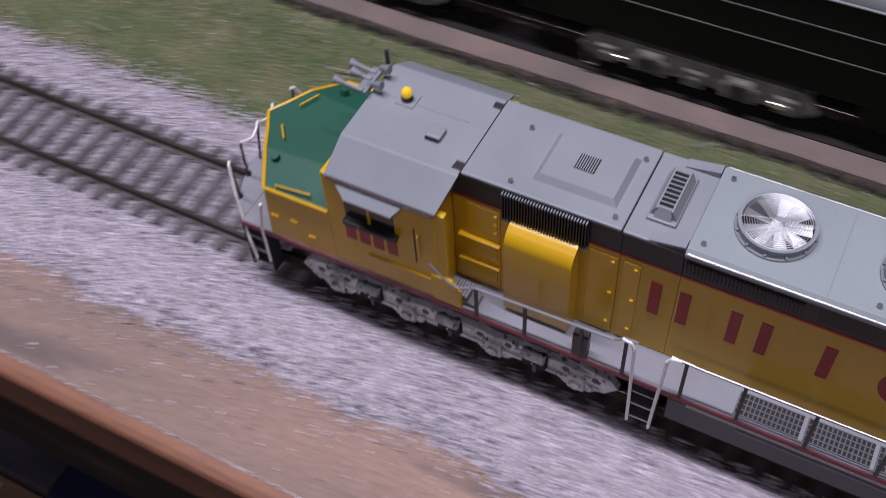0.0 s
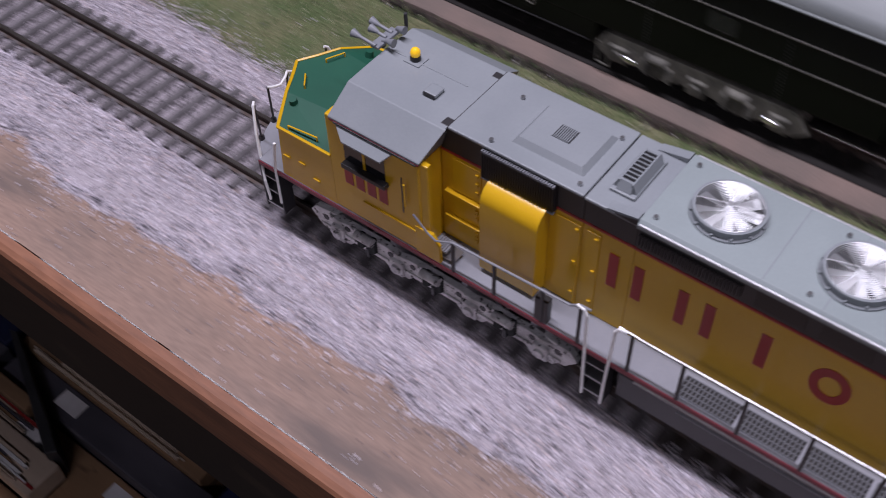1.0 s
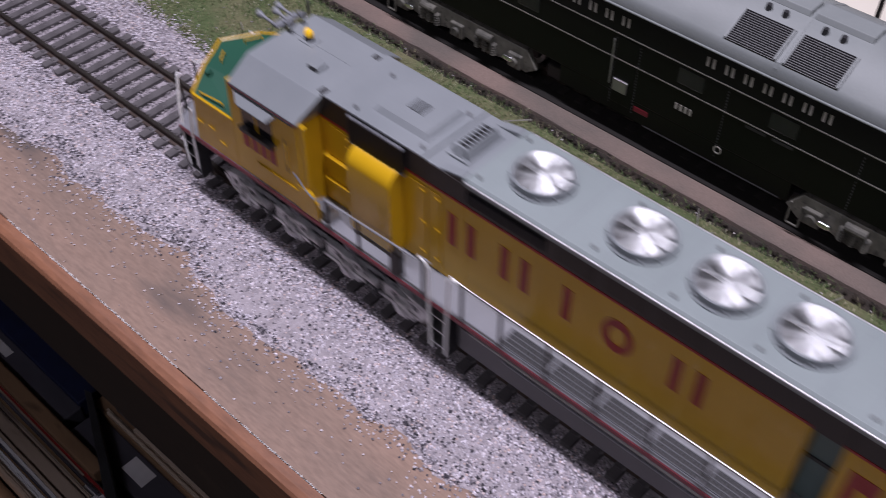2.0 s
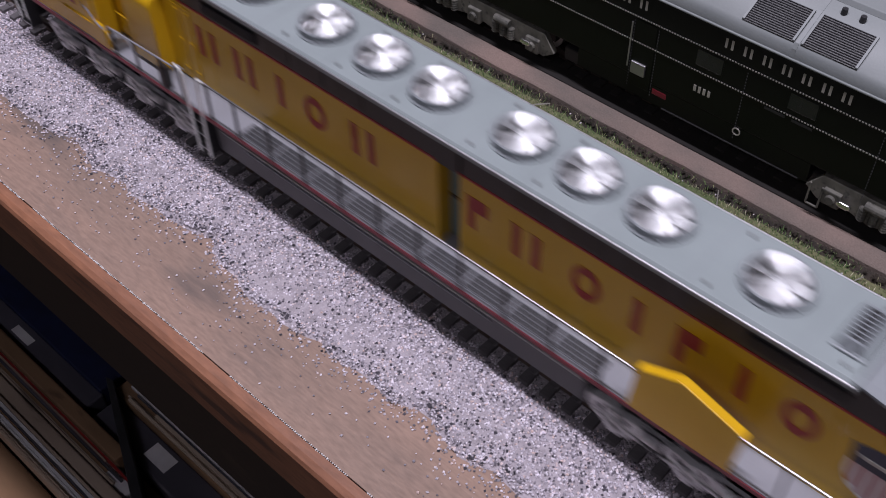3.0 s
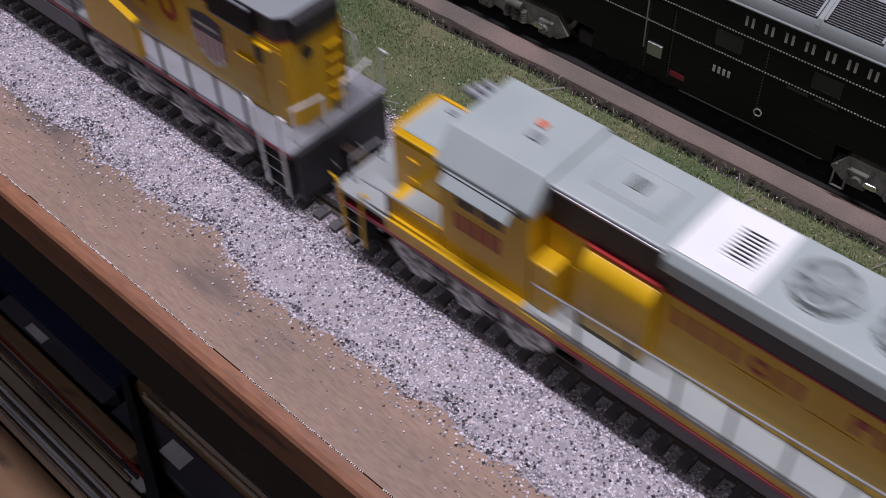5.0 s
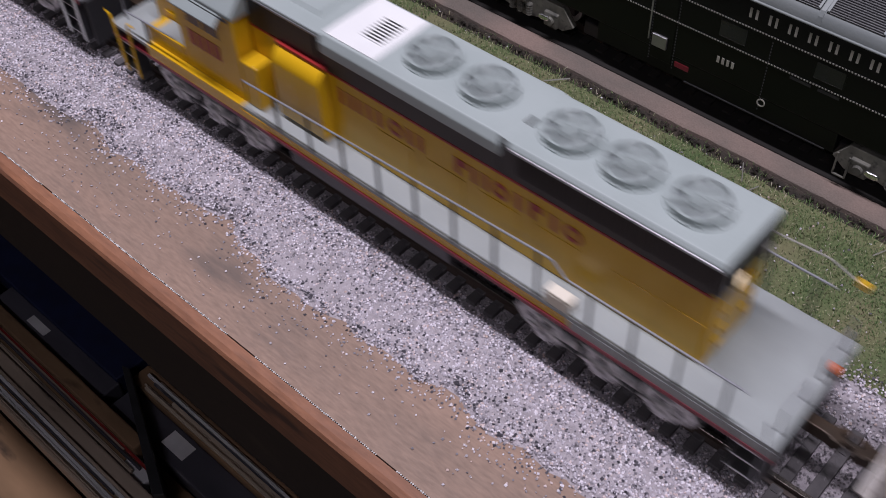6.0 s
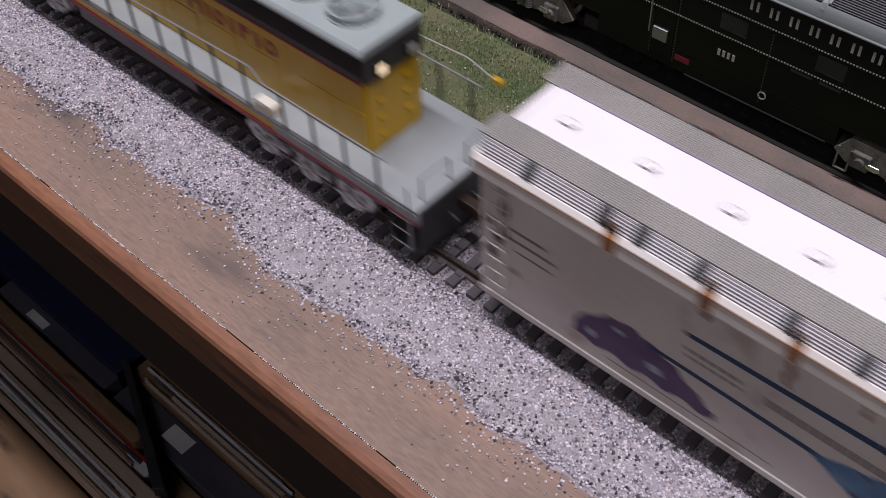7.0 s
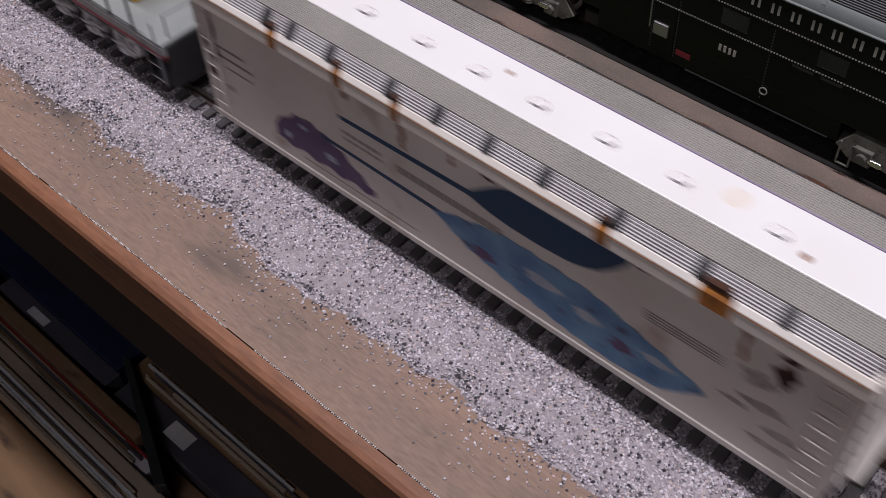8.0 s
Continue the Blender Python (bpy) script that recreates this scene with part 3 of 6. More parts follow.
def steps(parent, x0, x1, s, top, rail_top, mat=None, levels=(6, 10.2, 14.4, 18.2), bright=True, grabs=True):
    """A side step well: dark side plates, treads and two bent white grab rails."""
    y0, y1 = sorted((s * 13.5, s * 17.2))
    w = part("step_well", bx(x0 - 0.4, x0, y0, y1, 4.6, top), UNDER, parent)
    part("step_plate", bx(x1, x1 + 0.4, y0, y1, 4.6, top), UNDER, w)
    part("step_back", bx(x0, x1, min(s * 13.3, s * 13.6), max(s * 13.3, s * 13.6), 4.6, top), BLACK, w)
    for z in levels:
        part("tread", bx(x0, x1, y0, y1, z, z + 0.35), STEEL, w)
    for x, d in ((x0, -1), (x1, 1)) if grabs else ():
        pts = [(x, s * 17.5, 4.8), (x + d * 0.2, s * 17.6, 12), (x + d * 0.9, s * 17.6, rail_top - 1.2), (x + d * 1.6, s * 17.5, rail_top), (x + d * 3.4, s * 17.3, rail_top + 0.1)]
        part("grab_rail", tube(B(), pts, 0.36), WHITE if bright else YELLOW, w, "white bent grab rail" if bright else "yellow bent grab rail")


def coupler(parent, x, d):
    c = part("coupler", prism(B(), [(x, -1.4), (x + d * 5, -1.4), (x + d * 7.6, -2.4), (x + d * 9.2, -0.6), (x + d * 7.8, 0.4), (x + d * 9.0, 2.2), (x + d * 7.2, 2.6), (x + d * 5, 1.4), (x, 1.4)], 9.0, 12.4, "z", bev=0.25), COPPER, parent, "brown metal knuckle coupler")
    part("trip_pin", rod(B(), (x + d * 7, 0, 3.0), (x + d * 7, 0, 9.2), 0.35), STEEL, c)
    for s in (-1, 1):
        part("air_hose", tube(B(), [(x, s * 4.5, 10), (x + d * 2.2, s * 4.6, 9), (x + d * 3.0, s * 4.6, 5.5), (x + d * 2.4, s * 4.4, 3.4)], 0.4), BLACK, parent)


def bars(parent, spans, y, z0, z1, mat, name="lettering_bar"):
    for x0, x1 in spans:
        part(name, bx(x0, x1, min(y, y - 0.12 * (1 if y < 0 else -1)), max(y, y - 0.12 * (1 if y < 0 else -1)), z0, z1), mat, parent)


def hoop(parent, xc, zc, rx, rz, y, mat, thick=0.55):
    """A plain oval ring on a side."""
    b = B()
    n = 28
    s = -1 if y < 0 else 1
    loops = [[b.verts.new((xc + rx * k * math.cos(2 * math.pi * i / n), yy, zc + rz * k * math.sin(2 * math.pi * i / n))) for i in range(n)]
             for k, yy in ((1, y), (1, y + s * 0.12), (thick, y + s * 0.12), (thick, y))]
    for q in range(4):
        a, c = loops[q], loops[(q + 1) % 4]
        for i in range(n):
            b.faces.new((a[i], a[(i + 1) % n], c[(i + 1) % n], c[i]))
    bmesh.ops.recalc_face_normals(b, faces=b.faces[:])
    part("lettering_ring", b, mat, parent)


def side_marks(parent, y, z0, z1, width, marks, mat, turn=1):
    """Plain upright bars and rings in place of lettering. marks: (middle x, kind)."""
    for xc, kind in marks:
        w = width / 2
        t = width * 0.28
        if kind == "pair":
            bars(parent, [(xc - w, xc - w + t), (xc + w - t, xc + w)], y, z0, z1, mat)
        elif kind == "bar":
            bars(parent, [(xc - t / 2, xc + t / 2)], y, z0, z1, mat)
        elif kind == "ring":
            hoop(parent, xc, (z0 + z1) / 2, w, (z1 - z0) / 2, y, mat)
        elif kind == "flag":
            bars(parent, [(xc - w * 0.8, xc - w * 0.8 + t)], y, z0, z1, mat)
            bars(parent, [(xc - w * 0.8 + t, xc + w * 0.7)], y, z1 - (z1 - z0) * 0.42, z1, mat)


def emblem(parent, x0, x1, z0, z1, y):
    """A plain shield: dark top, red and white upright stripes."""
    s = -1 if y < 0 else 1
    m, w = (x0 + x1) / 2, (x1 - x0) / 2
    def shape(k, top):
        return [(m - w * k, z0 + (z1 - z0) * 0.35), (m - w * 0.75 * k, z0 + (z1 - z0) * 0.14), (m, z0), (m + w * 0.75 * k, z0 + (z1 - z0) * 0.14), (m + w * k, z0 + (z1 - z0) * 0.35), (m + w * k, top), (m - w * k, top)]
    e = part("emblem", prism(B(), shape(1.0, z0 + (z1 - z0) * 0.62), *sorted((y, y + s * 0.10)), axis="y"), WHITE, parent, "plain shield emblem with red and white stripes")
    part("emblem_top", prism(B(), [(m - w, z0 + (z1 - z0) * 0.6), (m + w, z0 + (z1 - z0) * 0.6), (m + w * 1.05, z1 - 1.5), (m + w * 0.6, z1 - 0.6), (m, z1), (m - w * 0.6, z1 - 0.6), (m - w * 1.05, z1 - 1.5)], *sorted((y, y + s * 0.14)), axis="y"), material("navy_paint", (0.02, 0.022, 0.05), None, 0.4), e)
    part("emblem_band", bx(m - w * 0.75, m + w * 0.75, *sorted((y + s * 0.14, y + s * 0.2)), z0 + (z1 - z0) * 0.72, z0 + (z1 - z0) * 0.78), TRIM, e)
    for k in range(5):
        x = x0 + w * 0.16 + k * w * 0.4
        drop = z0 + (z1 - z0) * (0.06 + 0.26 * (abs(x + w * 0.1 - m) / w) ** 1.5)
        part("emblem_stripe", bx(x, x + w * 0.2, *sorted((y + s * 0.10, y + s * 0.15)), drop, z0 + (z1 - z0) * 0.6), RED, e)


def hood_section(parent, x0, x1, half, z0, band, z1, side=None):
    """One long-hood section: painted walls, red line, dark upper band."""
    h = part("hood", bx(x0, x1, -half, half, z0, band, bev=0.25), side or YELLOW, parent)
    part("red_line", bx(x0 + 0.05, x1 - 0.05, -half - 0.08, half + 0.08, band - 0.55, band + 0.05), RED, h)
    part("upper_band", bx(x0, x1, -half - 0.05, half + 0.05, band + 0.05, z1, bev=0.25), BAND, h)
    return h


def lug(parent, x, y, z):
    part("lifting_lug", rod(B(), (x, y, z), (x, y, z + 0.7), 0.45, sides=10), STEEL, parent)


HORN = material("grey_horn_paint", (0.20, 0.21, 0.23), (0.15, 0.16, 0.17), 0.4)


def shade_plate(s, y0, y1, z0, z1, a, b, c, d):
    """A thin hinged plate that narrows towards its lower edge."""
    bm = B()
    top = [bm.verts.new((x, s * y, z)) for x, y, z in ((a, y0, z0), (b, y0, z0), (d, y1, z1), (c, y1, z1))]
    low = [bm.verts.new(v.co - Vector((0, 0, 0.35))) for v in top]
    bm.faces.new(top)
    bm.faces.new(low[::-1])
    for i in range(4):
        bm.faces.new((top[i], low[i], low[(i + 1) % 4], top[(i + 1) % 4]))
    bmesh.ops.recalc_face_normals(bm, faces=bm.faces[:])
    return bm


def big_diesel():
    u = tagged(new("diesel_locomotive"), "long yellow and grey model diesel locomotive with green nose", "locomotive", "vehicles of the moving train")
    # frame, deck and red sill lines
    part("underframe", bx(404, 722, -13.6, 13.6, 13.6, 19.4, bev=0.3), UNDER, u)
    part("walkway", bx(403, 723, -17.1, 17.1, 19.4, 20.4, bev=0.15), DECK, u, "light grey side walkway")
    for s in (-1, 1):
        part("sill_line", bx(403, 722.8, *sorted((s * 17.1, s * 17.35)), 18.9, 20.1), SILLRED, u, "red line along the sill")
    for k in range(9):
        g = part("walkway_grating", bx(513.5 + k * 13, 525.7 + k * 13, -16.2, -11.0, 20.4, 20.5), BLACK, u, "grey open walkway grating")
        b = slats(B(), 513.5 + k * 13, 525.7 + k * 13, -16.2, -11.0, 20.5, 20.7, 14, 0.3)
        for j in range(5):
            box(b, 513.5 + k * 13, 525.7 + k * 13, -16.2 + j * 1.25, -15.95 + j * 1.25, 20.5, 20.68)
        tagged(part("grating_mesh", b, GRATE, g), kind="stuff")
    part("front_porch", prism(B(), [(403, -17.0), (400.2, -14.2), (397.4, -9.0), (395.6, -4.0), (395.4, 0), (395.6, 4.0), (397.4, 9.0), (400.2, 14.2), (403, 17.0)], 19.2, 20.4, "z", bev=0.12), DECK, u, "light grey front porch deck")
    part("porch_post", rod(B(), (396.6, 0, 20.4), (398.6, 0, 33.2), 0.28), UNDER, u)
    # nose: faceted in plan, top sloping down to both sides
    plan = [(427.6, -17.0), (412, -17.0), (407.9, -9.2), (405.4, -4.5), (402.7, 0), (405.4, 4.5), (407.9, 9.2), (412, 17.0), (427.6, 17.0)]
    tops = [35.7, 35.5, 38.2, 38.2, 38.2, 38.2, 38.2, 35.5, 35.7]
    b = B()
    lo, hi = [b.verts.new((x - (1.0 if x < 420 else 0), y, 20.4)) for x, y in plan], [b.verts.new((x, y, z)) for (x, y), z in zip(plan, tops)]
    for i in range(len(plan)):
        j = (i + 1) % len(plan)
        b.faces.new((lo[i], lo[j], hi[j], hi[i]))
    b.faces.new(lo[::-1])
    n_ = part("nose", b, YELLOW, u)
    green = B()
    rim = [green.verts.new((x, y, z)) for (x, y), z in zip(plan, tops)]
    ridge = [green.verts.new((427.6, -7.6, 38.2)), green.verts.new((427.6, 7.6, 38.2))]
    for loop in ((rim[0], rim[1], rim[2], ridge[0]), (rim[6], rim[7], rim[8], ridge[1]), (ridge[0], *rim[2:7], ridge[1])):
        green.faces.new(loop)
    bmesh.ops.recalc_face_normals(green, faces=green.faces[:])
    g_ = part("nose_top", green, GREEN, n_, "dark green anti-glare nose top")
    part("nose_trim", tube(B(), [(x, y, z) for (x, y), z in list(zip(plan, tops))], 0.42, 6), YELLOW, n_, "bright yellow trim along the green")
    for a, c in (((408.2, -3.0, 38.2), (410.6, -6.0, 38.2)), ((408.6, 3.6, 38.2), (410.6, 7.8, 38.2)), ((414.6, -16.2, 35.7), (422.8, -15.8, 36.4))):
        a, c = Vector(a), Vector(c)
        part("grab_iron", tube(B(), [a, a + Vector((0, 0, 1.0)), c + Vector((0, 0, 1.0)), c], 0.2), YELLOW, n_, "yellow wire grab iron")
    for x, y in ((411.4, -10.4), (414.6, 11.6)):
        part("sand_filler", rod(B(), (x, y, 36.6), (x, y * 1.04, 38.9), 1.05, 0.9, 14), GREEN, n_)
    for x, z in ((412.4, 27.0), (417.2, 27.4), (421.2, 24.4)):
        part("latch", bx(x, x + 1.8, -17.3, -16.6, z, z + 0.5), YELLOW, n_)
    # cab
    c = part("cab", bx(427.4, 452.2, -17.0, 17.0, 20.4, 48.0, bev=0.35), YELLOW, u)
    b = B()
    ribs = []
    for k in (0, 1):
        ends = ((428.6, 452.6), (428.7, 452.7), (429.2, 454.4), (429.2, 454.4), (429.2, 454.4))
        half = ((17.3, 47.5), (17.3, 48.1), (10.6, 53.1), (4.0, 53.3), (-2.0, 53.4))
        ring_ = [b.verts.new((e[k], -y, z)) for e, (y, z) in zip(ends, half)]
        ring_ += [b.verts.new((e[k], y, z)) for e, (y, z) in zip(ends[2::-1], half[2::-1])]
        ribs.append(ring_)
    n = len(ribs[0])
    for i in range(n):
        b.faces.new((ribs[0][i], ribs[1][i], ribs[1][(i + 1) % n], ribs[0][(i + 1) % n]))
    b.faces.new(ribs[0][::-1])
    b.faces.new(ribs[1])
    bmesh.ops.recalc_face_normals(b, faces=b.faces[:])
    bmesh.ops.bevel(b, geom=b.edges[:], offset=0.18, segments=2, affect="EDGES", profile=0.5)
    part("cab_roof", b, ROOF, c, "grey cab roof with sloping sides")
    part("roof_seam", rod(B(), (430.4, 2.0, 53.42), (450.5, 2.0, 53.42), 0.14), ROOF, c)
    part("cab_rear_seam", bx(454.3, 454.6, -10.4, 10.4, 53.0, 53.45), BAND, c)
    part("eave_line", bx(429.0, 452.4, -17.36, 17.36, 47.2, 47.55), SILLRED, c)
    part("front_window", bx(426.9, 427.5, -13.5, 13.5, 40.4, 45.6), GLASS, c)
    for s in (-1, 1):
        w = part("window", bx(432.0, 443.2, *sorted((s * 16.6, s * 17.06)), 36.8, 43.2), GLASS, c, "dark side window")
        part("window_frame", bx(437.2, 437.9, *sorted((s * 16.7, s * 17.2)), 36.8, 43.2), YELLOW, w)
        part("arm_rest", bx(432.0, 444.0, *sorted((s * 17.0, s * 18.6)), 36.0, 37.3, bev=0.2), BLACK, w)
        part("sun_shade", shade_plate(s, 17.2, 19.5, 47.2, 45.4, 430.6, 446.0, 434.0, 444.2), ROOF, c, "grey hinged sun shade")
        part("shade_hinge", rod(B(), (430.4, s * 17.5, 47.35), (452.0, s * 17.5, 47.35), 0.22), BLACK, c)
        for k in range(4):
            part("number_bar", bx(431.4 + k * 3.2, 433.7 + k * 3.2, *sorted((s * 17.0, s * 17.12)), 30.0, 35.0), RED, c)
        part("door_seam", bx(447.4, 447.7, *sorted((s * 17.0, s * 17.1)), 30.5, 41.0), UNDER, c)
        part("grab_iron", rod(B(), (448.6, s * 17.6, 33.5), (448.6, s * 17.6, 40.0), 0.22), YELLOW, c)
        part("belt_rail", bx(436, 450.6, *sorted((s * 17.0, s * 17.35)), 26.2, 26.9, bev=0.1), YELLOW, c)
        part("side_apron", prism(B(), [(450.6, 20.4), (450.6, 28.4), (455.2, 28.4), (456.9, 25.6), (457.2, 20.4)], *sorted((s * 16.3, s * 17.2)), axis="y", bev=0.1), YELLOW, c)
        part("corner_post", bx(451.6, 454.2, *sorted((s * 15.2, s * 16.6)), 28.4, 47.4, bev=0.25), YELLOW, c)
        t_ = part("stair", bx(454.4, 458.0, *sorted((s * 12.6, s * 16.2)), 23.2, 23.5), STEEL, c, "open grating stair behind the cab")
        part("stair_bars", slats(B(), 454.4, 458.2, *sorted((s * 12.6, s * 16.2)), 23.5, 23.8, 6), DECK, t_)
        part("stair_tread", bx(456.8, 460.0, *sorted((s * 12.6, s * 16.2)), 21.6, 21.9), STEEL, t_)
        part("hand_chain", tube(B(), [(451.0, s * 18.0, 33), (454.2, s * 17.6, 29), (456.2, s * 17.3, 27.4), (460.4, s * 17.2, 29.6)], 0.24), DECK, c)
    # cab roof fittings
    bn = part("beacon", rod(B(), (436.7, 2.4, 53.4), (436.7, 2.4, 54.7), 1.25, 1.12, 18), BLACK, c, "amber rotating beacon on a black base")
    bm = B()
    bmesh.ops.create_uvsphere(bm, u_segments=18, v_segments=10, radius=1.12, matrix=Matrix.Translation((436.7, 2.4, 55.3)) @ Matrix.Diagonal((1, 1, 1.2, 1)))
    part("beacon_lens", bm, AMBER, bn, "amber glass dome", smooth=True)
    part("beacon_plate", bx(434.8, 438.8, 0.6, 4.2, 53.42, 53.62), ROOF, bn)
    hn = part("horn", bx(427.0, 429.3, -0.8, 6.4, 54.4, 55.2, bev=0.2), HORN, c, "grey chime horn cluster")
    for y, d, l in ((-0.6, -1, 5.6), (1.6, 1, 2.6), (2.8, -1, 3.6), (4.8, -1, 5.0), (6.2, 1, 1.8)):
        part("trumpet", rod(B(), (428.5, y, 55.2), (428.5 + d * l, y, 55.8), 0.42, 0.36, 10), HORN, hn)
        part("bell", rod(B(), (428.5 + d * (l - 1.6), y, 55.65), (428.5 + d * (l + 0.6), y, 55.85), 0.4, 1.0, 14), HORN, hn)
    part("horn_post", rod(B(), (428.0, 2, 53.3), (428.0, 2, 54.4), 0.8), STEEL, hn)
    part("antenna", rod(B(), (427.9, 10.2, 53.0), (427.9, 10.2, 56.6), 0.42), UNDER, c)
    vb = part("roof_vent", bx(444.4, 447.6, -5.0, -1.8, 53.4, 54.3, bev=0.3), ROOF, c)
    part("vent_mouth", bx(444.6, 447.4, -5.3, -4.9, 53.45, 54.15), BLACK, vb)
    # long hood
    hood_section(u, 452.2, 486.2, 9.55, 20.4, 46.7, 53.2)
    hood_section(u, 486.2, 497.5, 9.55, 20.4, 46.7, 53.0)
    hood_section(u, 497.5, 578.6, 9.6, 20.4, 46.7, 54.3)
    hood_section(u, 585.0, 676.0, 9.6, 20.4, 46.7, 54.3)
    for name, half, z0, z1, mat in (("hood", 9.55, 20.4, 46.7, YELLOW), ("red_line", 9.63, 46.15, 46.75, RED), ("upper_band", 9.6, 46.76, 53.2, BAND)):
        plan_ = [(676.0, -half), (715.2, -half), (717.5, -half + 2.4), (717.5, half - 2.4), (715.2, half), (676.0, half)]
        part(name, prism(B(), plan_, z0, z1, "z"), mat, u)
    part("hood_recess", bx(578.4, 585.2, -5.4, 5.4, 20.4, 53.8), TEAL, u, "recessed teal-grey middle section")
    part("recess_rung", bx(578.6, 585.0, -5.8, -5.4, 33.0, 33.8), UNDER, u)
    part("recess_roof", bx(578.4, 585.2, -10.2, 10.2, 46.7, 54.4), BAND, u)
    rf = part("hood_roof", bx(454.7, 486.0, -10.3, 10.3, 53.2, 54.0, bev=0.25), ROOF, u, "grey roof panel")
    for x, y in ((462, 5.0), (484, 6.5), (484, -8.4), (464, -8.6)):
        lug(rf, x, y, 54.0)
    part("hood_roof", bx(486.2, 497.6, -10.3, 10.3, 53.0, 53.8, bev=0.25), ROOF, u, "grey roof panel")
    part("hood_roof", prism(B(), [(676.2, -10.2), (715.4, -10.2), (718.5, -7.0), (718.5, 7.0), (715.4, 10.2), (676.2, 10.2)], 53.2, 54.0, "z", bev=0.2), ROOF, u, "grey roof panel")
    prof = [(-10.9, 53.3), (-10.9, 54.2), (-10.0, 55.2), (10.0, 55.2), (10.9, 54.2), (10.9, 53.3)]
    fr = part("fan_roof", prism(B(), prof, 497.6, 676.0, bev=0.12), ROOF_LIGHT, u, "pale grey roof carrying the fans")
    for s in (-1, 1):
        # Bright rod added along the roof edge to draw its white highlight.
        part("roof_edge_highlight", rod(B(), (498, s * 10.8, 54.35), (675.6, s * 10.8, 54.35), 0.34), STEEL, fr)
        for a, d in ((497.4, -1), (676.2, 1)):
            part("roof_gusset", prism(B(), [(a, 54.0), (a + d * 6.5, 54.0), (a, 55.2)], *sorted((s * 8.2, s * 10.3)), axis="y"), ROOF, fr)
            # Solid black wedge drawn as the shadow beside the gusset.
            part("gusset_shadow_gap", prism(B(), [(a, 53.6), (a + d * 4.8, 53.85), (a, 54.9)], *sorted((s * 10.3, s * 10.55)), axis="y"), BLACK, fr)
        for x in (498, 655.4):
            gl = part("side_grille", bx(x, x + 20.5, *sorted((s * 9.6, s * 9.95)), 48.3, 51.2), BLACK, u, "black slatted side grille")
            part("grille_slats", slats(B(), x, x + 20.5, *sorted((s * 9.9, s * 10.4)), 48.3, 51.2, 30, 0.35), TANKGREY, gl)
        for x0, x1 in ((463.2, 480.2), (691, 708)):
            gl = part("intake_grille", bx(x0, x1, *sorted((s * 9.6, s * 10.2)), 45.8, 53.0), BLACK, u, "black ribbed air intake")
            part("grille_slats", slats(B(), x0, x1, *sorted((s * 10.1, s * 10.9)), 45.6, 52.4, 30, 0.4), BLACK, gl)
            part("grille_fringe", slats(B(), x0, x1, *sorted((s * 10.1, s * 11.0)), 52.4, 52.9, 30, 0.5), DECK, gl, "pale toothed rim of the intake")
            part("grille_lip", bx(x0, x1, *sorted((s * 10.1, s * 11.0)), 45.4, 45.6), TANKGREY, gl)
        for x in (521, 533, 546, 600, 614, 628, 641):
            part("louvre_panel", bx(x, x + 9.5, *sorted((s * 9.65, s * 9.85)), 47.8, 52.6, bev=0.08), BLACK, u)
    for x in (521, 532, 543.4, 562.5, 578, 586, 603, 620.3, 641.5, 665):
        part("roof_joint", bx(x, x + 0.22, -9.9, 9.9, 55.2, 55.26), ROOF, fr)
    for x in (499.8, 529, 547, 565, 587, 605, 645, 673):
        for y in (-8.4, 7.6):
            lug(fr, x, y, 55.15)
    for x in (509.7, 534.3, 553.0, 570.6, 594.5, 611.7, 629.0, 654.8):
        fan(u, x, 0, 55.2, 6.7, True)
    hatch(u, 467.2, 483.4, 6.3, 54.0, ROOF)
    hatch(u, 680.4, 697.0, 6.3, 54.0, ROOF)
    stack(u, 490.0, 493.0, 4.7, 53.8, ROOF)
    stack(u, 670.2, 673.4, 4.7, 55.2, ROOF)
    # equipment on the hood sides
    for s in (-1, 1):
        q = [(s * 9.5, 21.6), (s * 13.6, 21.6), (s * 13.8, 22.2)] + [(s * (9.3 + 4.5 * math.cos(a)), 41.6 + 4.3 * math.sin(a)) for a in np.linspace(0, 1.5, 12)] + [(s * 9.3, 46.0)]
        part("air_filter_box", prism(B(), q, 465.0, 478.4), YELLOW, u, "rounded yellow filter housing", smooth=True)
        part("filter_edge", prism(B(), [(p[0] + s * 0.12, p[1] + 0.1) for p in q], 477.9, 478.7), YELLOW, u, smooth=True)
        for x0, x1, z0, z1 in ((455.4, 462.4, 21.6, 27.8), (455.4, 462.4, 28.6, 34.8), (455.4, 462.4, 36.4, 45.4), (480.4, 486.0, 22.0, 45.0), (487.2, 490.4, 22.0, 45.0), (699, 707, 23, 45), (708, 716.6, 23, 45)):
            d = part("hood_door", bx(x0, x1, *sorted((s * 9.55, s * 9.85)), z0, z1, bev=0.1), YELLOW, u)
            for z in np.linspace(z0 + 2, z1 - 2, 3):
                part("door_latch", bx(x1 - 1.2, x1 - 0.5, *sorted((s * 9.85, s * 10.2)), z, z + 0.9), YELLOW, d)
        for z in (28.1, 35.4):
            part("door_ledge", bx(453.6, 462.6, *sorted((s * 9.5, s * 10.7)), z, z + 0.45, bev=0.15), YELLOW, u)
        for x0, x1, z in ((705, 713, 43.2), (698.8, 705.4, 36.0)):
            part("door_ledge", bx(x0, x1, *sorted((s * 9.7, s * 10.8)), z, z + 0.45, bev=0.15), YELLOW, u)
        part("walkway_box", bx(481.2, 484.4, *sorted((s * 15.4, s * 17.2)), 20.4, 27.4, bev=0.2), BLACK, u, "small black louvred box on the walkway")
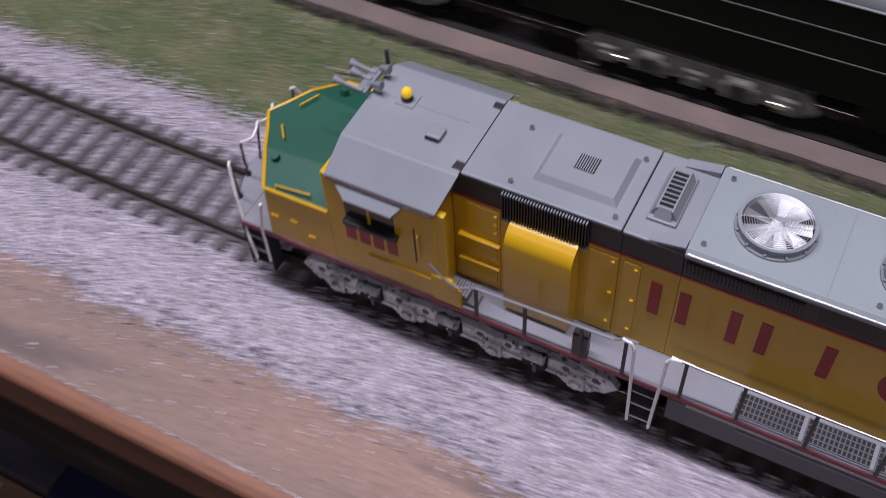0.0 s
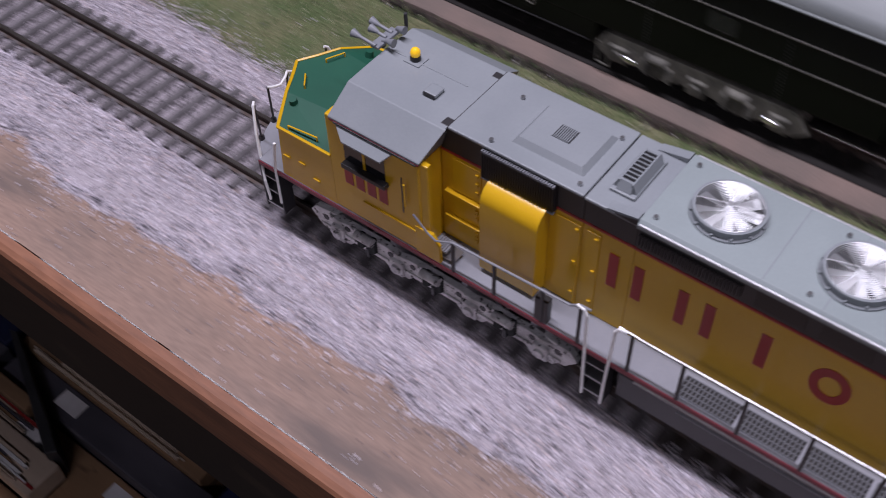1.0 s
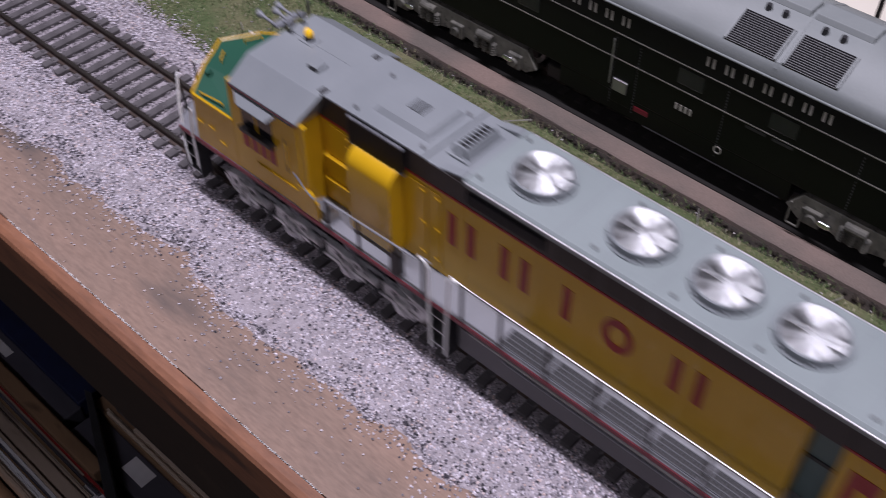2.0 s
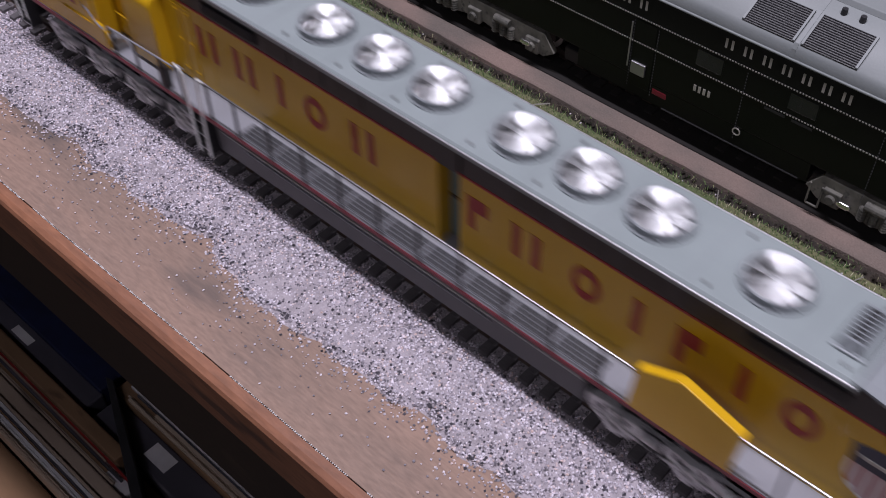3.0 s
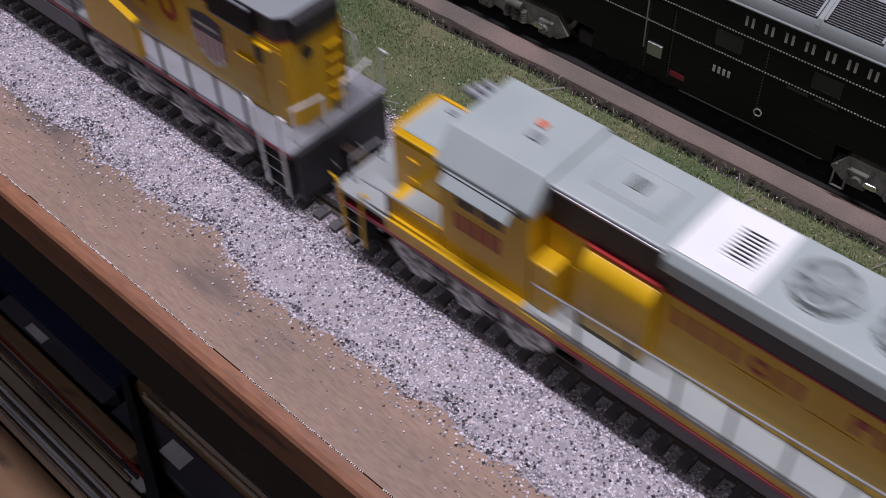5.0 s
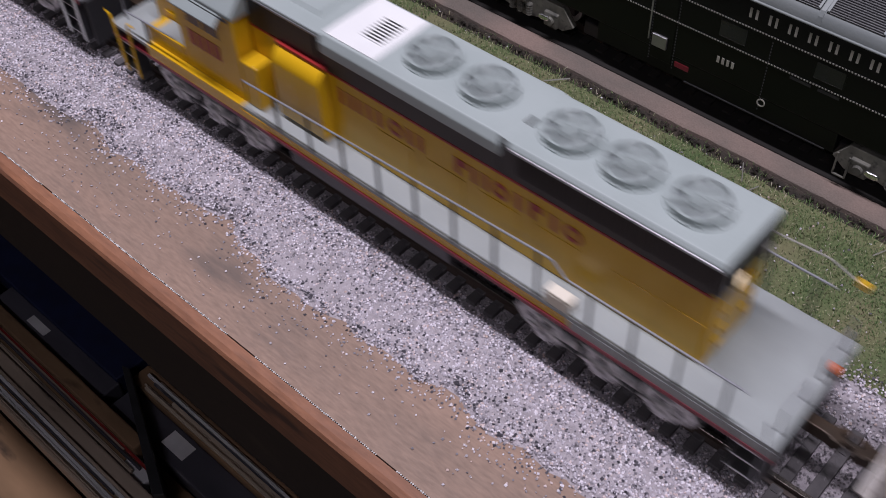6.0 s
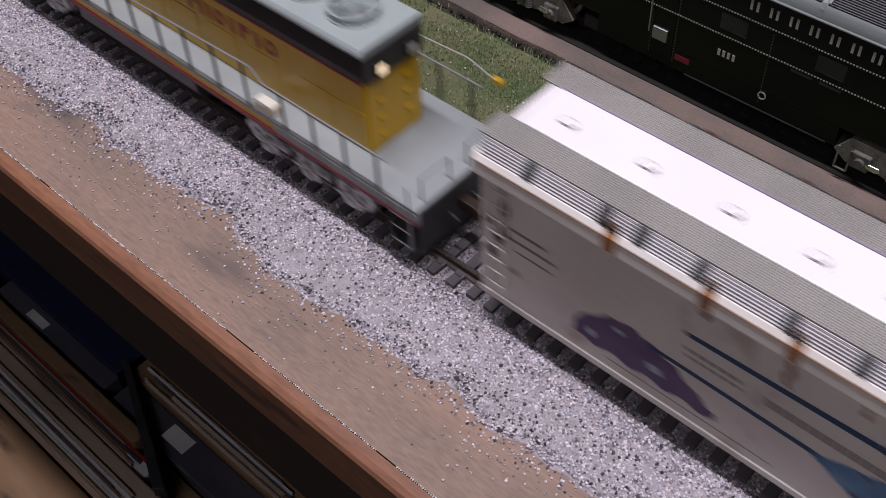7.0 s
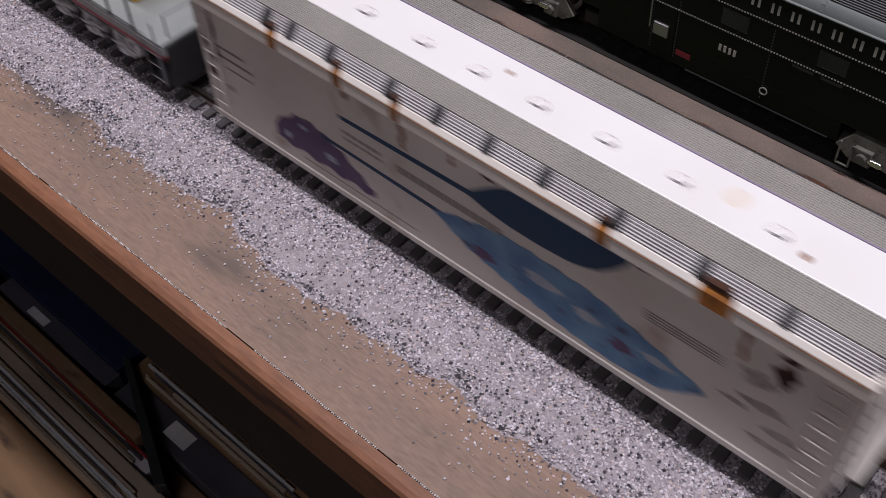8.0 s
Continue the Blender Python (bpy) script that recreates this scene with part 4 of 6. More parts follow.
        part("side_cabinet", prism(B(), [(638.4, 20.4), (639.3, 33.4), (648.8, 37.6), (663.6, 33.2), (662.4, 20.4)], *sorted((s * 15.4, s * 17.6)), axis="y", bev=0.2), YELLOW, u, "tall yellow cabinet on the side walkway")
        yy = s * 9.6
        side_marks(u, yy, 32.4, 41.9, 7.6, [(496.4, "pair"), (511.3, "pair"), (525.2, "bar"), (538.0, "ring"), (554.5, "pair"), (590.6, "flag"), (604.2, "pair"), (620.2, "ring"), (633.0, "bar"), (645.4, "flag"), (657.5, "bar"), (669.8, "ring")], RED)
        emblem(u, 680.2, 692.8, 25.5, 42.0, yy)
        rails = [([(460.4, 29.6), (489.4, 30.9), (491.6, 32.6), (494.0, 32.7)], (460.6, 471.2, 483.0, 491.8)),
                 ([(500.4, 32.6), (506, 32.2), (638, 32.2)], (503.4, 514.4, 527.2, 540, 553, 566, 579, 592, 605, 618, 631)),
                 ([(663.4, 32.4), (711.6, 32.4)], (673, 685, 697, 708))]
        for line, posts in rails:
            handrail(u, s * 17.15, line, posts, 20.4, STEEL if posts[0] > 500 else DECK)
        steps(u, 494.4, 499.0, s, 19.4, 32.4, levels=(6, 11, 15.6))
        steps(u, 712.6, 720.4, s, 19.4, 32.0, levels=(6, 11, 15.6))
        steps(u, 403.2, 408.4, s, 19.4, 27.8, levels=(6, 11, 15.6), grabs=False)
        part("front_rail", tube(B(), [(404.8, s * 17.5, 8), (404.2, s * 17.5, 14), (401.6, s * 15.2, 26), (399.8, s * 13.0, 32.4), (399.4, s * 12.2, 32.9)], 0.36), WHITE, u, "white bent front handrail")
        part("rail_post", rod(B(), (398.9, s * 11.7, 20.4), (399.6, s * 12.6, 32.6), 0.28), UNDER, u)
        part("rail_post", rod(B(), (396.9, s * 5.4, 20.4), (398.2, s * 6.4, 32.6), 0.28), UNDER, u)
        part("post_foot", rod(B(), (396.9, s * 5.4, 20.4), (396.9, s * 5.4, 21.2), 0.75), BLACK, u)
        part("post_foot", rod(B(), (398.9, s * 11.7, 20.4), (398.9, s * 11.7, 21.2), 0.75), BLACK, u)
        part("safety_chain", tube(B(), [(398.2, s * 6.5, 32.6), (398.8, s * 5.4, 32.2), (399.4, s * 3.4, 31.8), (399.0, s * 1.2, 32.4), (398.6, 0, 33.2)], 0.33), WHITE, u, "white chain across the front porch")
        part("front_rail", tube(B(), [(408.6, s * 17.5, 9), (408.8, s * 17.5, 21), (410.4, s * 17.6, 30)], 0.33), WHITE, u, "white bent front handrail")
        part("fuel_tank", prism(B(), [(s * 2, 5.4), (s * 12.6, 5.4), (s * 15.2, 7.4), (s * 15.6, 15.8), (s * 2, 15.8)], 501, 627, bev=0.3), TANKGREY, u, "long dark grey fuel tank")
        part("tank_pipe", rod(B(), (505, s * 16.1, 16.7), (627, s * 16.1, 16.7), 0.45), STEEL, u)
        part("tank_pipe", rod(B(), (515, s * 16.3, 15.2), (600, s * 16.3, 15.2), 0.3), DECK, u)
    part("number_plate_mark", bx(706.3, 708.9, -10.05, -9.86, 37.5, 41.5), BLACK, u)
    # rear end
    end = part("rear_end", bx(716.9, 718.4, -7.0, 7.0, 20.4, 46.0, bev=0.4), YELLOW, u, "yellow rear end wall with doors and steps")
    for z in (24, 28, 32, 36, 40):
        part("end_step", bx(718.4, 719.8, 2.0, 6.6, z, z + 0.5), YELLOW, end)
    part("end_lamp", rod(B(), (718.2, -3.5, 42), (719.2, -3.5, 42), 1.4), BLACK, end)
    part("end_cap", prism(B(), [(717.4, 47.0), (719.4, 46.4), (719.9, 52.0), (718.2, 53.2)], -7.0, 7.0, "y", bev=0.2), BAND, u)
    part("number_board", bx(718.8, 720.1, -6.8, -3.0, 47.4, 50.6), BLACK, u)
    for s, x in ((-1, 721.6), (1, 721.6)):
        handrail(u, s * 13.2, [(x, 20.6), (x, 31.4)], (), 20.4, WHITE)
        part("end_rail", tube(B(), [(721.6, s * 13.2, 31.4), (721.8, s * 8, 30.6), (721.8, s * 3.4, 30.0), (721.8, s * 3.4, 20.6)], 0.32), WHITE, u)
    for x, d in ((403.2, -1), (722.4, 1)):
        part("pilot", prism(B(), [(x, 4.0), (x + d * 1.2, 3.2), (x + d * 1.4, 19.4), (x, 19.4)], -15.6, 15.6, "y", bev=0.2), UNDER, u)
        coupler(u, x + d * 1.2, d)
    truck(u, 453, (424, 442, 463, 482), SILVER)
    truck(u, 664, (635, 654, 675, 693), SILVER)
    return u


def small_diesel():
    v = tagged(new("diesel_locomotive"), "shorter yellow and grey model diesel locomotive with open porches", "locomotive", "vehicles of the moving train")
    part("underframe", bx(741, 952, -15.6, 15.6, 13.8, 18.6, bev=0.3), UNDER, v)
    part("walkway", bx(739, 955, -16.9, 16.9, 19.0, 20.2, bev=0.15), DECK_PALE, v, "light grey deck and porches")
    for s in (-1, 1):
        part("side_sill", bx(756, 806, *sorted((s * 15.6, s * 17.05)), 15.8, 19.0, bev=0.1), YELLOW, v, "yellow side sill")
        part("side_sill", bx(806, 905, *sorted((s * 14.2, s * 16.8)), 16.6, 19.0, bev=0.1), YELLOW, v, "yellow side sill")
        part("sill_line", bx(739, 955, *sorted((s * 15.4, s * 17.15)), 15.4, 16.5), SILLRED, v, "red line along the sill")
        part("sill_skirt", bx(905, 955, *sorted((s * 15.6, s * 17.0)), 15.8, 19.0), DECK_PALE, v)
    # short nose
    q = [(-8.4, 20.2), (-8.4, 37.4), (-6.6, 39.4), (6.6, 39.4), (8.4, 37.4), (8.4, 20.2)]
    n_ = part("nose", prism(B(), q, 751.6, 772.4, bev=0.4), YELLOW, v)
    part("nose_top", prism(B(), [(-6.7, 39.4), (6.7, 39.4), (6.2, 39.75), (-6.2, 39.75)], 753.2, 772.2), ROOF_PALE, n_, "grey top of the yellow nose")
    part("nose_trim", tube(B(), [(772, -8.0, 38.6), (752.2, -8.0, 38.6), (751.6, -6.0, 39.7), (751.6, 6.0, 39.7), (752.2, 8.0, 38.6), (772, 8.0, 38.6)], 0.5, 6), YELLOW, n_)
    part("sand_hatch", bx(757.6, 760.0, 3.4, 5.0, 39.7, 40.3, bev=0.2), ROOF, n_)
    for z in (27, 33):
        part("latch", bx(757, 759.6, -8.9, -8.4, z, z + 0.7), YELLOW, n_)
    # cab
    c = part("cab", bx(772.2, 796.6, -14.9, 14.9, 20.2, 46.4, bev=0.35), YELLOW, v)
    prof = [(-15.2, 45.6), (-15.2, 46.9), (-9.9, 53.2), (9.9, 53.2), (15.2, 46.9), (15.2, 45.6)]
    part("cab_roof", prism(B(), prof, 771.4, 797.4, bev=0.3), ROOF_PALE, c, "grey cab roof with sloping sides")
    part("front_window", bx(771.7, 772.3, -13, 13, 40.8, 45.2), GLASS, c)
    for s in (-1, 1):
        w = part("window", bx(777.0, 790.0, *sorted((s * 14.6, s * 14.98)), 37.0, 43.4), GLASS, c, "dark side window")
        part("window_frame", bx(783.2, 783.9, *sorted((s * 14.6, s * 15.1)), 37.0, 43.4), YELLOW, w)
        part("sun_shade", prism(B(), [(s * 15.1, 45.6), (s * 17.6, 43.0), (s * 17.6, 43.4), (s * 15.1, 46.0)], 774.6, 793.0), ROOF_PALE, c)
        part("shade_hinge", bx(773.0, 796.0, *sorted((s * 15.2, s * 15.7)), 45.0, 45.6), BLACK, c)
        for k in range(4):
            part("number_bar", bx(776.6 + k * 3.4, 779 + k * 3.4, *sorted((s * 14.9, s * 15.02)), 29.6, 34.4), RED, c)
        bb = part("battery_box", bx(755.4, 772.0, *sorted((s * 8.5, s * 15.0)), 20.2, 24.9, bev=0.2), YELLOW, v, "low yellow battery box beside the nose")
        part("box_lid", bx(758.6, 771.8, *sorted((s * 8.7, s * 14.2)), 24.9, 25.3, bev=0.1), DECK_PALE, bb, "pale grey lid of the battery box")
        part("box_lip", bx(755.4, 772.0, *sorted((s * 14.4, s * 15.1)), 24.9, 26.0, bev=0.15), YELLOW, bb)
        part("sill_plate", bx(756.5, 797.0, *sorted((s * 14.95, s * 17.12)), 18.9, 20.5, bev=0.1), YELLOW, v)
        part("tool_box", bx(797.6, 803.4, *sorted((s * 9.4, s * 15.0)), 20.2, 34.2, bev=0.5), YELLOW, v, "bright yellow equipment box behind the cab")
        part("corner_post", bx(795.2, 797.2, *sorted((s * 13.4, s * 15.0)), 20.2, 45.8, bev=0.2), YELLOW, c)
        k_ = [(s * 9.4, 21.4), (s * 12.8, 21.4), (s * 13.0, 22.2)] + [(s * (9.2 + 3.8 * math.cos(a)), 37.6 + 4.2 * math.sin(a)) for a in np.linspace(0, 1.5, 12)] + [(s * 9.2, 41.8)]
        part("air_filter_box", prism(B(), k_, 808.5, 825.0), YELLOW, v, "rounded yellow filter housing", smooth=True)
        part("red_edge", bx(808.3, 825.2, *sorted((s * 9.6, s * 10.6)), 41.9, 42.7), RED, v)
        side_marks(v, s * 9.55, 33.8, 38.4, 4.6, [(831.0, "pair"), (837.2, "pair"), (842.2, "bar"), (847.6, "ring"), (853.8, "pair"), (868.0, "flag"), (873.4, "pair"), (879.4, "ring"), (884.4, "bar"), (889.4, "flag"), (894.2, "bar"), (899.2, "ring")], RED)
        handrail(v, s * 17.0, [(800.5, 30.2), (899.6, 34.9), (903.6, 31.6), (946.4, 31.6)], (812, 824, 836, 848, 860, 872, 884, 896, 910, 921, 932, 943), 20.2)
        handrail(v, s * 16.4, [(748.5, 27.6), (771, 29.0)], (757,), 20.2, DECK)
        part("walkway_locker", bx(897.8, 904.4, *sorted((s * 13.4, s * 16.9)), 20.2, 23.4, bev=0.3), CREAM, v, "low cream locker on the walkway")
        for x in (804, 842, 858, 874, 890, 910, 922):
            part("hood_door", bx(x, x + 10.5, *sorted((s * 9.5, s * 9.66)), 21.6, 32.6, bev=0.08), YELLOW, v)
        steps(v, 742.2, 748.0, s, 18.8, 24.0, levels=(6, 11, 15.2), bright=False)
        steps(v, 946.8, 952.8, s, 18.8, 22.0, levels=(6, 11, 15.2), grabs=False)
        part("grab_rail", tube(B(), [(953.0, s * 17.3, 6), (953.2, s * 17.3, 20.4), (952.4, s * 17.0, 26.4)], 0.26), DECK, v)
        part("fuel_tank", prism(B(), [(s * 2, 5.6), (s * 12.4, 5.6), (s * 14.8, 8.0), (s * 15.0, 14.6), (s * 2, 14.6)], 812, 868, bev=0.3), TANKGREY, v, "dark grey fuel tank")
        for x in (741.5, 953.4):
            part("end_rail", tube(B(), [(x, s * 13.0, 20.2), (x, s * 13.0, 27.4), (x, s * 3.2, 27.0), (x, s * 3.2, 20.2)], 0.26), DECK, v)
    # long hood
    hood_section(v, 797.2, 824.6, 9.45, 20.2, 42.6, 50.8)
    hood_section(v, 824.6, 879.0, 9.5, 20.2, 41.6, 51.2)
    hood_section(v, 879.0, 932.4, 9.5, 20.2, 41.6, 50.2)
    part("hood_roof", bx(797.4, 824.8, -10.0, 10.0, 50.8, 52.4, bev=0.4), ROOF_PALE, v, "pale grey roof panel")
    pr = [(-10.8, 47.6), (-10.8, 50.6), (-9.6, 52.6), (9.6, 52.6), (10.8, 50.6), (10.8, 47.6)]
    part("brake_roof", prism(B(), pr, 824.8, 879.4, bev=0.3), ROOF_PALE, v, "wide pale grey roof section")
    wp = part("white_roof_panel", bx(825.4, 842.0, -9.0, 9.0, 52.3, 52.9, bev=0.15), WHITE, v, "glossy white replacement roof panel")
    part("slot_base", bx(833.2, 839.0, -4.6, 4.4, 52.9, 53.0), BLACK, wp)
    b = B()
    for k in range(9):
        y = -4.6 + k * 1.05
        box(b, 833.2, 839.0, y, y + 0.5, 53.0, 53.2)
    part("slot_bars", b, WHITE, wp)
    pr2 = [(-10.4, 49.8), (-10.4, 51.2), (-9.6, 52.2), (9.6, 52.2), (10.4, 51.2), (10.4, 49.8)]
    rr = part("radiator_roof", prism(B(), pr2, 881.6, 934.0, bev=0.3), ROOF_PALE, v, "pale grey radiator roof")
    part("roof_step", prism(B(), [(879.2, 51.0), (881.8, 50.6), (881.8, 52.2), (879.2, 52.6)], -9.8, 9.8, "y"), ROOF_PALE, rr)
    part("step_slot", bx(881.0, 882.0, -3.4, -0.6, 52.2, 52.65), BLACK, rr)
    for s in (-1, 1):
        part("radiator_grille", bx(884, 932, *sorted((s * 9.5, s * 9.8)), 44.0, 49.4), BLACK, v, "dark radiator intake")
        part("grille_slats", slats(B(), 884, 932, *sorted((s * 9.8, s * 10.1)), 44.0, 49.4, 44, 0.35), BAND, v)
        # Bright rods again draw the highlight along these roof edges.
        part("roof_edge_highlight", rod(B(), (882, s * 10.5, 50.7), (933, s * 10.5, 50.7), 0.32), STEEL, v)
        part("intake_grille", bx(801, 822, *sorted((s * 9.45, s * 9.8)), 44.0, 50.4), BLACK, v)
        part("roof_edge_highlight", rod(B(), (799, s * 10.0, 51.2), (824, s * 10.0, 51.2), 0.3), STEEL, v)
    hatch(v, 803.2, 820.6, 5.4, 52.4, ROOF_PALE, 0.9)
    for x in (851.5, 868.0):
        fan(v, x, 0, 52.6, 6.4, False)
    for x in (890.4, 905.6, 921.6):
        fan(v, x, 0, 52.2, 6.4, False)
    part("roof_box", bx(785.7, 787.4, 0.8, 2.9, 53.2, 53.9, bev=0.15), ORANGE, c, "small orange box on the cab roof")
    part("roof_vent", bx(786.0, 789.4, -3.2, -0.8, 53.2, 53.9, bev=0.2), ROOF, c)
    hn = part("horn", bx(766.8, 771.0, 2.6, 8.2, 48.8, 49.6), HORN, c, "grey chime horn on a bracket")
    for y, l in ((3.2, 7), (5.2, 6), (7.4, 5)):
        part("trumpet", rod(B(), (771.5, y, 49.8), (771.5 - l, y, 50.2), 0.5, 1.2, 12), HORN, hn)
    part("horn_bracket", bx(770.6, 772.6, 2.4, 8.4, 47.6, 49.0), STEEL, hn)
    # rear end
    end = part("rear_end", bx(931.8, 933.4, -8.8, 8.8, 20.2, 41.4, bev=0.5), YELLOW, v, "yellow rear end wall")
    for k in range(6):
        part("end_latch", bx(933.4, 934.0, -6 + (k % 2) * 9, -4 + (k % 2) * 9, 24 + k * 2.6, 25 + k * 2.6), YELLOW, end)
    for y in (-7.0, 3.2):
        hd = part("number_board", bx(932.0, 935.0, y, y + 3.8, 43.4, 47.0, bev=0.3), BLACK, end)
        part("lamp", bx(935.0, 935.3, y + 0.6, y + 3.2, 43.9, 46.2), LAMPGLOW if y < 0 else TRIM, hd, "warm lit number board" if y < 0 else "unlit pale number board")
    part("rear_cap", prism(B(), [(932.4, 42.0), (934.2, 42.4), (934.4, 50.0), (932.4, 50.8)], -9.3, 9.3, "y", bev=0.2), BAND, v)
    part("marker_wire", tube(B(), [(934, 9, 46), (944, 14.6, 41), (951, 16.6, 36.4)], 0.2), TRIM, v)
    part("wire_tip", bx(950.4, 952.6, 16.0, 17.6, 35.4, 37.2, bev=0.2), YELLOW, v)
    part("end_lamp", rod(B(), (953.8, 6.0, 22.5), (955.4, 6.0, 22.5), 1.1), ORANGE, v)
    for x, d in ((740.4, -1), (953.6, 1)):
        part("pilot", prism(B(), [(x, 4.2), (x + d * 1.0, 3.4), (x + d * 1.2, 19.0), (x, 19.0)], -15.2, 15.2, "y", bev=0.2), UNDER, v)
        coupler(v, x + d * 1.0, d)
    truck(v, 778, (763, 779, 795), SILVER)
    truck(v, 911, (897, 913, 929), SILVER)
    return v


def freight_car():
    h = tagged(new("freight_car"), "white weathered model freight car with blue waves and rust", "freight car", "vehicles of the moving train")
    DIRTY = material("dirty_white_side", (0.74, 0.70, 0.67), (0.58, 0.53, 0.50), 0.45, big=22, fine=900, bump=0.15, spots=0.42, spot=(0.40, 0.31, 0.26), speckle=0.12)
    MESH = material("galvanised_mesh", (0.42, 0.40, 0.37), (0.36, 0.345, 0.32), 0.55)
    CREAMW = material("cream_white_beam", (0.92, 0.88, 0.84), (0.84, 0.77, 0.71), 0.4, big=45)
    NAVY = material("navy_blue_paint", (0.006, 0.045, 0.115), (0.008, 0.055, 0.135), 0.7)
    SKY = material("light_blue_paint", (0.03, 0.15, 0.34), (0.12, 0.29, 0.48), 0.5, big=110, spots=0.5, spot=(0.02, 0.028, 0.09))
    PURPLE = material("purple_spray_paint", (0.075, 0.035, 0.125), (0.11, 0.07, 0.16), 0.6, big=120)
    TEXT = material("faded_grey_print", (0.26, 0.23, 0.22), None, 0.7, big=200)
    STAINED = material("stained_white_roof", (0.86, 0.82, 0.84), (0.76, 0.70, 0.72), 0.6, big=60, spots=0.2, spot=(0.45, 0.34, 0.32))
    ORUST = material("orange_rust", (0.45, 0.17, 0.03), (0.14, 0.05, 0.02), 0.85, big=300)
    FOAM = material("pale_foam_paint", (0.42, 0.47, 0.55), (0.30, 0.36, 0.46), 0.5, big=200)
    DARKRUST = material("dark_rust", (0.075, 0.028, 0.014), (0.035, 0.016, 0.012), 0.9, big=300)
    HATCHWHITE = material("fresh_white_paint", (0.90, 0.89, 0.90), (0.86, 0.84, 0.84), 0.35, big=40, bump=0.05)
    LATCH = material("mauve_grey_latch", (0.22, 0.19, 0.23), None, 0.5)
    SOOT = material("smoky_grey_stain", (0.34, 0.30, 0.28), (0.52, 0.47, 0.44), 0.7, big=260, spots=0.5, spot=(0.20, 0.17, 0.155))
    PINKRIM = material("pinkish_grey_rim", (0.66, 0.56, 0.60), None, 0.6)
    X0, X1 = 974.5, 1157.0
    part("body", bx(X0, X1, -16.0, 16.0, 8.0, 47.2, bev=0.3), DIRTY, h, "dirty white steel side walls")
    part("floor_frame", bx(X0 + 1, X1 - 1, -13.5, 13.5, 6.2, 8.0), UNDER, h)
    for s in (-1, 1):
        y = lambda d: sorted((s * 16.0, s * (16.0 + d)))
        part("top_beam", prism(B(), [(s * 14.6, 45.8), (s * 17.5, 45.6), (s * 17.9, 46.4), (s * 17.8, 50.0), (s * 17.0, 51.2), (s * 14.6, 51.2)], X0 - 1, X1 + 1, bev=0.15), CREAMW, h, "cream-white beam along the roof edge")
        part("beam_line", rod(B(), (X0, s * 17.8, 49.6), (X1, s * 17.8, 49.6), 0.12), RUST, h)
        part("lower_sill", bx(X0, X1, *y(0.5), 7.4, 9.2, bev=0.1), DIRTY, h)
        for k in range(6):
            part("edge_wire", rod(B(), (X0, s * (16.75 - k * 0.42), 51.5 + k * 0.53), (X1, s * (16.75 - k * 0.42), 51.5 + k * 0.53), 0.085, sides=6), GRATE, h)
        for x in (987, 1005.2, 1013.6, 1026.4, 1044.7, 1058.4, 1072.2, 1086.6, 1104, 1122.6, 1139.8):
            part("bracket", prism(B(), [(s * 15.0, 51.0), (s * 17.1, 51.0), (s * 16.8, 52.4), (s * 15.0, 54.4), (s * 14.4, 54.4)], x - 1.1, x + 1.1, bev=0.12), TANKGREY, h, "dark roof bracket")
        # A darker sheet below the mesh stands for the shade between its bars.
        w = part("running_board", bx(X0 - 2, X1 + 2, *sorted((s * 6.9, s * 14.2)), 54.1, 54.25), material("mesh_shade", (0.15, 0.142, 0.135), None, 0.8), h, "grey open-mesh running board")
        b = slats(B(), X0 - 2, X1 + 2, *sorted((s * 6.9, s * 14.2)), 54.25, 54.5, 230, 0.5)
        for k in range(13):
            yy = s * (7.0 + k * 0.59)
            box(b, X0 - 2, X1 + 2, yy - 0.07, yy + 0.07, 54.3, 54.53)
        tagged(part("board_mesh", b, MESH, w), kind="stuff")
        # painted waves, stripes and patches on the side
        up = [(1067, 36.6), (1069.5, 38.6), (1072, 40.6), (1074.8, 42.5), (1078, 43.8), (1081, 44.6), (1090, 45.0), (1100, 45.1), (1108.3, 44.8)]
        dn = [(1067, 35.0), (1072, 33.7), (1078, 33.0), (1086, 32.9), (1094, 33.5), (1098, 34.6), (1101.6, 36.3), (1105, 39.4), (1107.6, 42.6)]
        part("navy_wave", prism(B(), up + dn[::-1], *y(0.10), axis="y"), NAVY, h, "dark navy wave on the side")
        part("navy_stripe", prism(B(), [(1026.5, 34.1), (1066.9, 35.0), (1066.9, 36.6), (1026.5, 35.3)], *y(0.09), axis="y"), NAVY, h)
        part("navy_stripe", prism(B(), [(1019, 23.8), (1057, 22.9), (1057, 24.2), (1019, 24.8)], *y(0.09), axis="y"), NAVY, h)
        knots = np.linspace(1056.5, 1128.9, 30)
        lu = [(x, np.interp(x, (1056.5, 1066, 1078, 1090.6, 1100.7, 1112.3, 1118.4, 1128.9), (23.7, 26.6, 29.2, 29.0, 28.3, 25.0, 23.2, 19.6)) + 0.4 * math.sin(x * 0.9)) for x in knots]
        ld = [(x, np.interp(x, (1056.5, 1066.4, 1078, 1091, 1096, 1107.5, 1119, 1123, 1128.9), (22.6, 17.4, 14.4, 11.8, 11.0, 10.3, 11.6, 14.2, 18.6)) + 0.35 * math.sin(x * 1.3)) for x in knots]
        part("sky_blue_wave", prism(B(), lu + ld[::-1], *y(0.08), axis="y"), SKY, h, "light blue mottled wave on the side")
